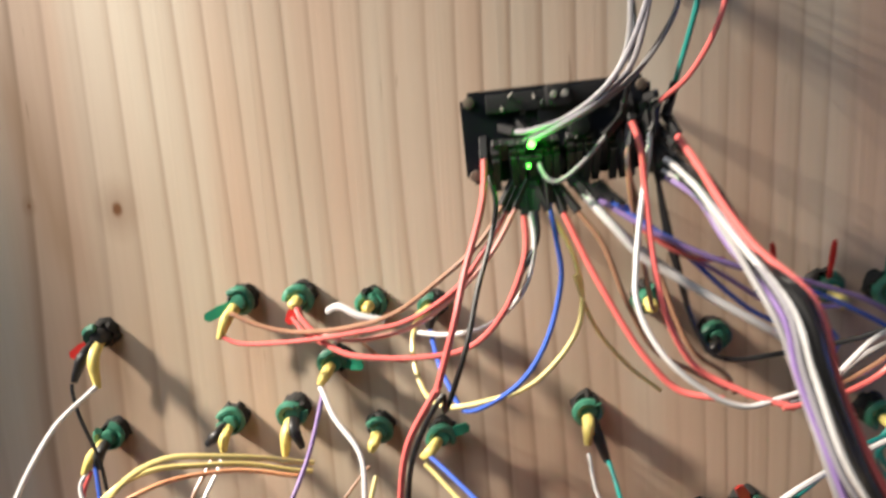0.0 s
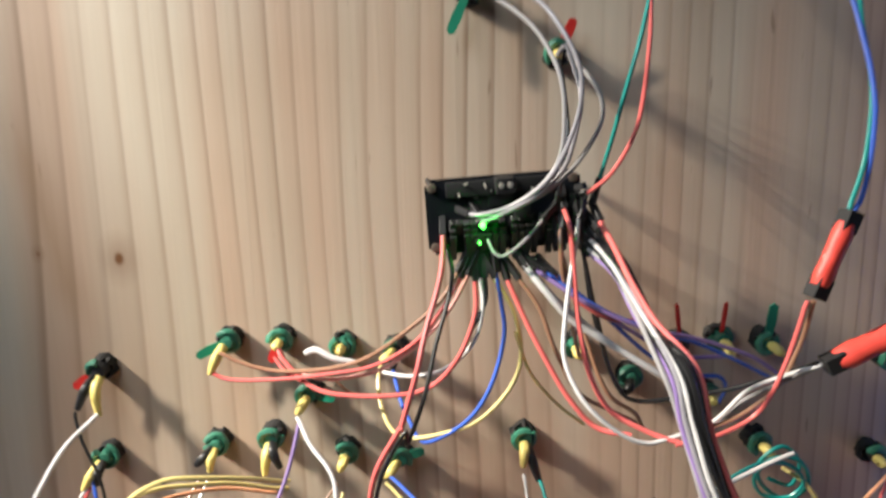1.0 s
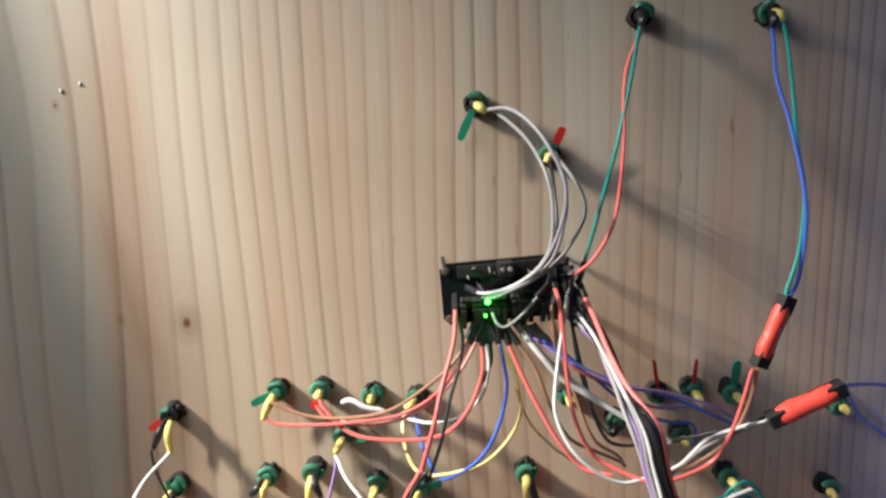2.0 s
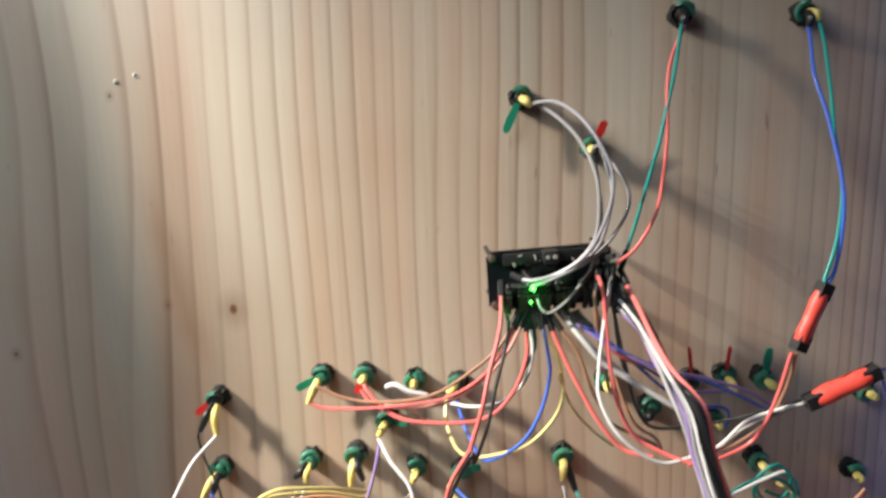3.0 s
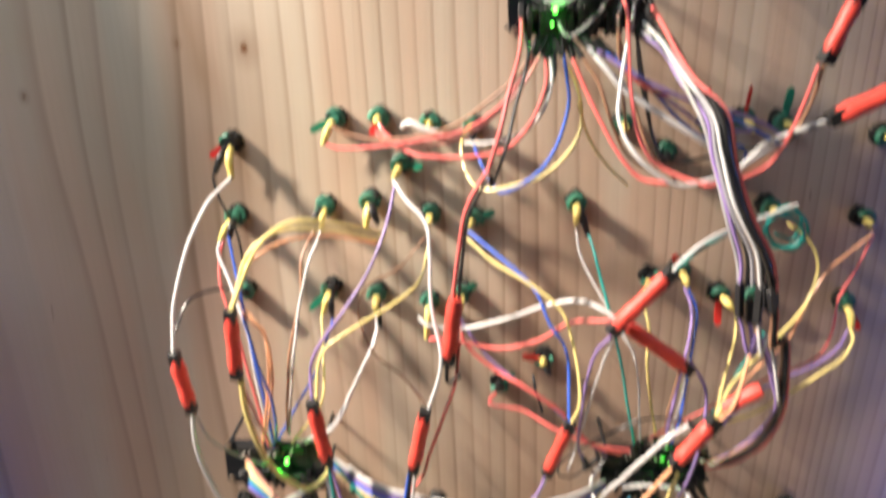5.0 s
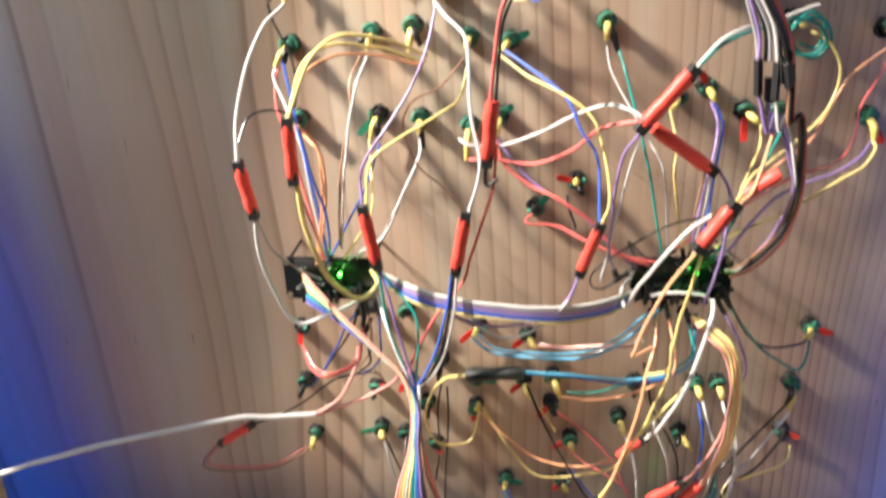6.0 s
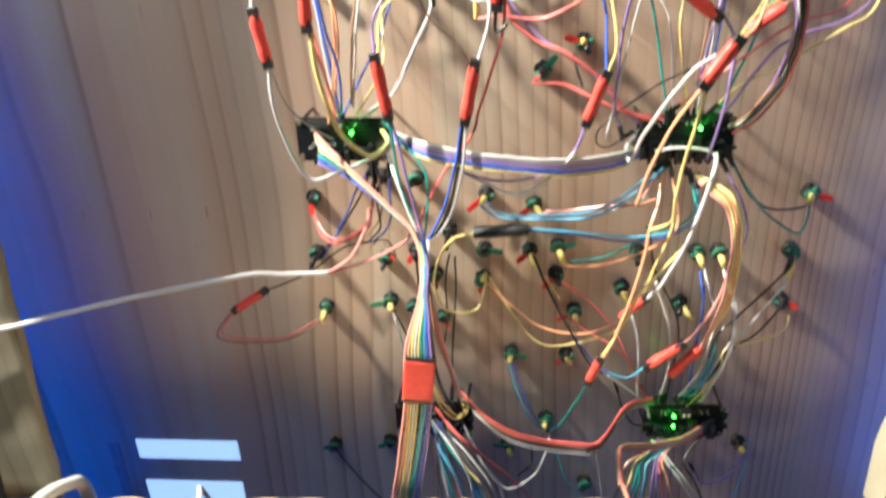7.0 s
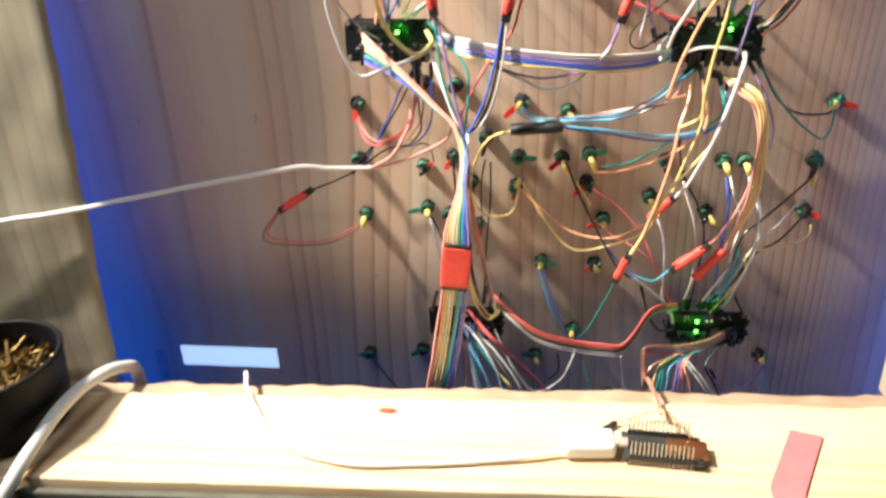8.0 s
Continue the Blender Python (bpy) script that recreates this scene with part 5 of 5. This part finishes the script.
wire("yellow", 0.87, [(110, 32, 787), (83, 44, 775), (77, 50, 761), (73, 46, 731), (77, 36, 681)])
wire("orange", 0.87, [(113, 32, 787), (101, 44, 775), (105, 50, 762), (112, 46, 732), (118, 36, 683)])
wire("red", 0.87, [(116, 32, 787), (99, 44, 775), (101, 50, 761), (106, 46, 732), (111, 36, 683)])
wire("brown", 0.87, [(120, 32, 787), (78, 44, 775), (72, 50, 760), (66, 46, 731), (70, 36, 681)])
wire("sky", 0.87, [(123, 32, 787), (92, 44, 775), (88, 50, 761), (87, 46, 731), (91, 36, 682)])
wire("green", 0.87, [(126, 32, 788), (88, 44, 775), (84, 50, 761), (82, 46, 731), (87, 36, 682)])
wire("black", 0.87, [(130, 32, 788), (117, 44, 776), (124, 50, 762), (135, 46, 733), (142, 36, 684)])
wire("purple", 0.77, [(171, 14, 758), (158, 24, 745), (137, 32, 743), (127, 34, 759)])
wire("sky", 0.71, [(173, 12, 756), (169, 20, 736), (161, 26, 712)])
wire("green", 0.61, [(24, 16, 757), (31, 20, 731), (45, 18, 708)])
wire("grey", 0.61, [(52, 40, 779), (57, 30, 747), (62, 22, 710)])
wire("black", 0.61, [(-163, 8, 750), (-153, 16, 743), (-138, 24, 729), (-120, 30, 711)])
wire("black", 0.71, [(3, 14, 761), (3, 20, 748), (-8, 30, 744)])

# ---- things on the bottom rail ----
TOP = 0.8012


def module():
    """A small radio board lying pins up, with a white plug in its socket."""
    ob = root("radio_module", pose(0.062, -0.178, TOP, 0, 0, -4), "small radio module lying upside down with two rows of pins", "circuit board")
    part("board", box(-0.024, 0.024, -0.0128, 0.0128, 0.0030, 0.0046, 0.0004), ESP, ob)
    part("shield_can", box(0.003, 0.017, -0.006, 0.006, 0.0046, 0.0076, 0.0005), COPPER, ob, "copper-coloured metal shield can")
    part("antenna_board", box(0.015, 0.027, -0.008, 0.008, 0.0048, 0.0058, 0.0003), COPPER, ob, "copper antenna end")
    for s in (-1, 1):
        part("header_base", box(-0.020, 0.018, s * 0.0114 - 0.0012, s * 0.0114 + 0.0012, 0.0046, 0.0071, 0.0003), HOUSING, ob)
        for k in range(15):
            x = -0.019 + k * 0.00254
            part("header_pin", box(x - 0.00035, x + 0.00035, s * 0.0114 - 0.00035, s * 0.0114 + 0.00035, 0.0071, 0.0165), PIN, ob, smooth=False)
            part("pin_foot", box(x - 0.00035, x + 0.00035, s * 0.0114 - 0.00035, s * 0.0114 + 0.00035, 0.0, 0.0030), PIN, ob, smooth=False)
    for k in range(7):
        x = -0.016 + k * 0.0026
        part("chip", box(x, x + 0.0018, -0.005, -0.002 + 0.001 * (k % 3), 0.0046, 0.0058, 0.0002), CHIP, ob)
    part("socket", box(-0.026, -0.020, -0.0038, 0.0038, 0.0046, 0.0074, 0.0006), PIN, ob, "small metal socket")
    return ob


module()
cable = root("usb_cable", Matrix(), "white cable lying on the rail plugged into the module", "cable")
part("sheath", tube(spline([(-0.234, -0.095, 0.770), (-0.231, -0.110, 0.798), (-0.226, -0.121, 0.8055), (-0.216, -0.142, 0.8035), (-0.180, -0.186, 0.8030), (-0.134, -0.203, 0.8030), (-0.082, -0.200, 0.8030),
                            (-0.030, -0.192, 0.8035), (0.004, -0.184, 0.806), (0.014, -0.181, 0.8075)], 8), 0.0017, 10), WIRE["white"], cable)
bm = box(-0.019, 0.014, -0.0088, 0.0088, -0.0062, 0.0056, 0.0045, seg=4)
bm.transform(pose(0.020, -0.1795, 0.8082, 0, 0, 4))
part("plug_body", bm, WHITE_PLUG, cable, "white moulded plug")

thick = root("power_cable", Matrix(), "thick pale grey cable arching over the rail into the frame", "cable")
part("sheath", tube(spline([(-0.3230, -0.102, 0.772), (-0.3200, -0.110, 0.800), (-0.3205, -0.121, 0.809), (-0.3225, -0.134, 0.8155), (-0.3240, -0.152, 0.8205), (-0.3255, -0.172, 0.8230), (-0.3275, -0.194, 0.8210), (-0.3305, -0.214, 0.8140),
                            (-0.3340, -0.234, 0.8045), (-0.3400, -0.246, 0.788), (-0.3440, -0.260, 0.745), (-0.345, -0.270, 0.650), (-0.345, -0.272, 0.5625)], 9), 0.0046, 14), GREYC, thick)

tape = bmesh.new()
grid = [[tape.verts.new((0.146 + 0.018 * u / 4 - 0.026 * v / 8, -0.150 - 0.005 * u / 4 - 0.052 * v / 8, TOP + 0.0003 + 0.0002 * noise.noise(Vector((u, v, 3))))) for u in range(5)] for v in range(9)]
low = [tape.verts.new((0.146 + 0.018 * u / 4 - 0.0265, -0.2155 - 0.0006 * u, 0.782 + 0.002 * math.sin(u))) for u in range(5)]
grid.append([tape.verts.new((0.146 + 0.018 * u / 4 - 0.0262, -0.2150, 0.7990)) for u in range(5)])
grid.append(low)
for a, b in zip(grid, grid[1:]):
    for k in range(4):
        tape.faces.new((a[k], b[k], b[k + 1], a[k + 1]))
ext = bmesh.ops.extrude_face_region(tape, geom=tape.faces[:])
bmesh.ops.translate(tape, verts=[v for v in ext["geom"] if isinstance(v, bmesh.types.BMVert)], vec=(0, -0.0001, 0.00016))
bmesh.ops.recalc_face_normals(tape, faces=tape.faces[:])
link("red_tape", tape, TAPE, None, "strip of red adhesive tape stuck over the rail", True, "tape")

bm = bmesh.new()
ring = [bm.verts.new((-0.116 + 0.0062 * math.cos(k * 0.5236) * (1 + 0.2 * math.sin(k * 2.1)), -0.148 + 0.0024 * math.sin(k * 0.5236), TOP + 0.0003)) for k in range(12)]
bm.faces.new(ring)
ext = bmesh.ops.extrude_face_region(bm, geom=bm.faces[:])
bmesh.ops.translate(bm, verts=[v for v in ext["geom"] if isinstance(v, bmesh.types.BMVert)], vec=(0, 0, 0.0002))
bmesh.ops.recalc_face_normals(bm, faces=bm.faces[:])
link("ink_mark", bm, STAIN, None, "small red ink mark on the rail", True, "mark")

a, b = Vector((0.022, -0.166, 0.8028)), Vector((0.037, -0.152, 0.8028))
loose = link("loose_connector", housing_mesh(a, b, 0.0014), HOUSING, None, "loose black connector lying on the rail", False, "connector")
wire("orange", 0.7, [(37, 152, 803), (50, 150, 806), (62, 146, 808), (67, 150, 812)])
wire("brown", 0.7, [(70, 150, 812), (74, 160, 812), (78, 168, 812), (80, 172, 810)])
wire("orange", 0.7, [(67, 150, 812), (66, 160, 813), (64, 167, 814)])


# ---- cup of brass screws at the left end of the rail ----
def cup(x, y, z):
    ob = root("cup", pose(x, y, z), "round black plastic cup holding small brass screws", "cup")
    bm = bmesh.new()
    prof = [(0.0, 0.0), (0.045, 0.0), (0.0475, 0.002), (0.0515, 0.0482), (0.0485, 0.0482), (0.0445, 0.006), (0.0, 0.006)]
    n = 40
    rings = [[bm.verts.new((r * math.cos(6.2832 * k / n), r * math.sin(6.2832 * k / n), h)) for k in range(n)] if r else [bm.verts.new((0, 0, h))] for r, h in prof]
    for a, b in zip(rings, rings[1:]):
        for k in range(n):
            if len(a) == 1:
                bm.faces.new((a[0], b[(k + 1) % n], b[k]))
            elif len(b) == 1:
                bm.faces.new((a[k], a[(k + 1) % n], b[0]))
            else:
                bm.faces.new((a[k], a[(k + 1) % n], b[(k + 1) % n], b[k]))
    bmesh.ops.recalc_face_normals(bm, faces=bm.faces[:])
    part("wall", bm, CUP, ob)
    ring = [(0.0505 * math.cos(0.15708 * k), 0.0505 * math.sin(0.15708 * k), 0.0494) for k in range(41)]
    part("rim", tube(ring, 0.0020, 10), CUP, ob, "rounded rim")
    return ob


cup(-0.384, -0.178, TOP)
rnd = random.Random(4)
screw = root("brass_screw", pose(-0.384, -0.178, TOP + 0.036), "small brass screw in the black cup", "screw", "screws in the cup")
part("shank", rod(0.0009, 0.0013, 0.017, Matrix(), 8), GOLD, screw)
part("head", rod(0.0013, 0.0028, 0.0016, pose(0, 0, 0.0092), 10), GOLD, screw)
for k in range(190):
    r, a = 0.040 * math.sqrt(rnd.random()), rnd.uniform(0, 6.28)
    copy_thing(screw, pose(-0.384 + r * math.cos(a), -0.178 + r * math.sin(a), TOP + 0.022 + 0.015 * rnd.random(), rnd.uniform(50, 130), rnd.uniform(-30, 30), rnd.uniform(0, 360)))

# ---- emissive patches for bright reflections, and a grey strip, on the panel ----
for x0, x1, z0, z1 in ((-0.345, -0.252, 0.7265, 0.7475), (-0.346, -0.255, 0.660, 0.7010)):
    bm = box(x0, x1, -0.0006, -0.0001, z0, z1, 0.0001, seg=1)
    link("reflection_patch", bm, BLUE_GLOW, None, "glowing pale blue patch for a bright reflection low on the panel", False, "label", group="labels on the panel")
link("grey_strip", box(-0.372, -0.362, -0.0007, -0.0001, 0.668, 0.742, 0.0002, seg=1), GREYSTRIP, None, "narrow grey strip beside the glowing patches", False, "tape")

# ---- two drops of hardened resin on the panel, pale in place of their glints ----
for x, z, size in ((-0.1730, 1.3790, 0.0011), (-0.1630, 1.3820, 0.0009)):
    bm = bmesh.new()
    bmesh.ops.create_uvsphere(bm, u_segments=12, v_segments=8, radius=1.0, matrix=Matrix.Translation((x, -0.0004, z)) @ Matrix.Diagonal((size, 0.0005, size * 1.2, 1)))
    link("resin_drop", bm, RESIN, None, "small pale drop of hardened resin on the panel", True, "resin", group="resin drops")
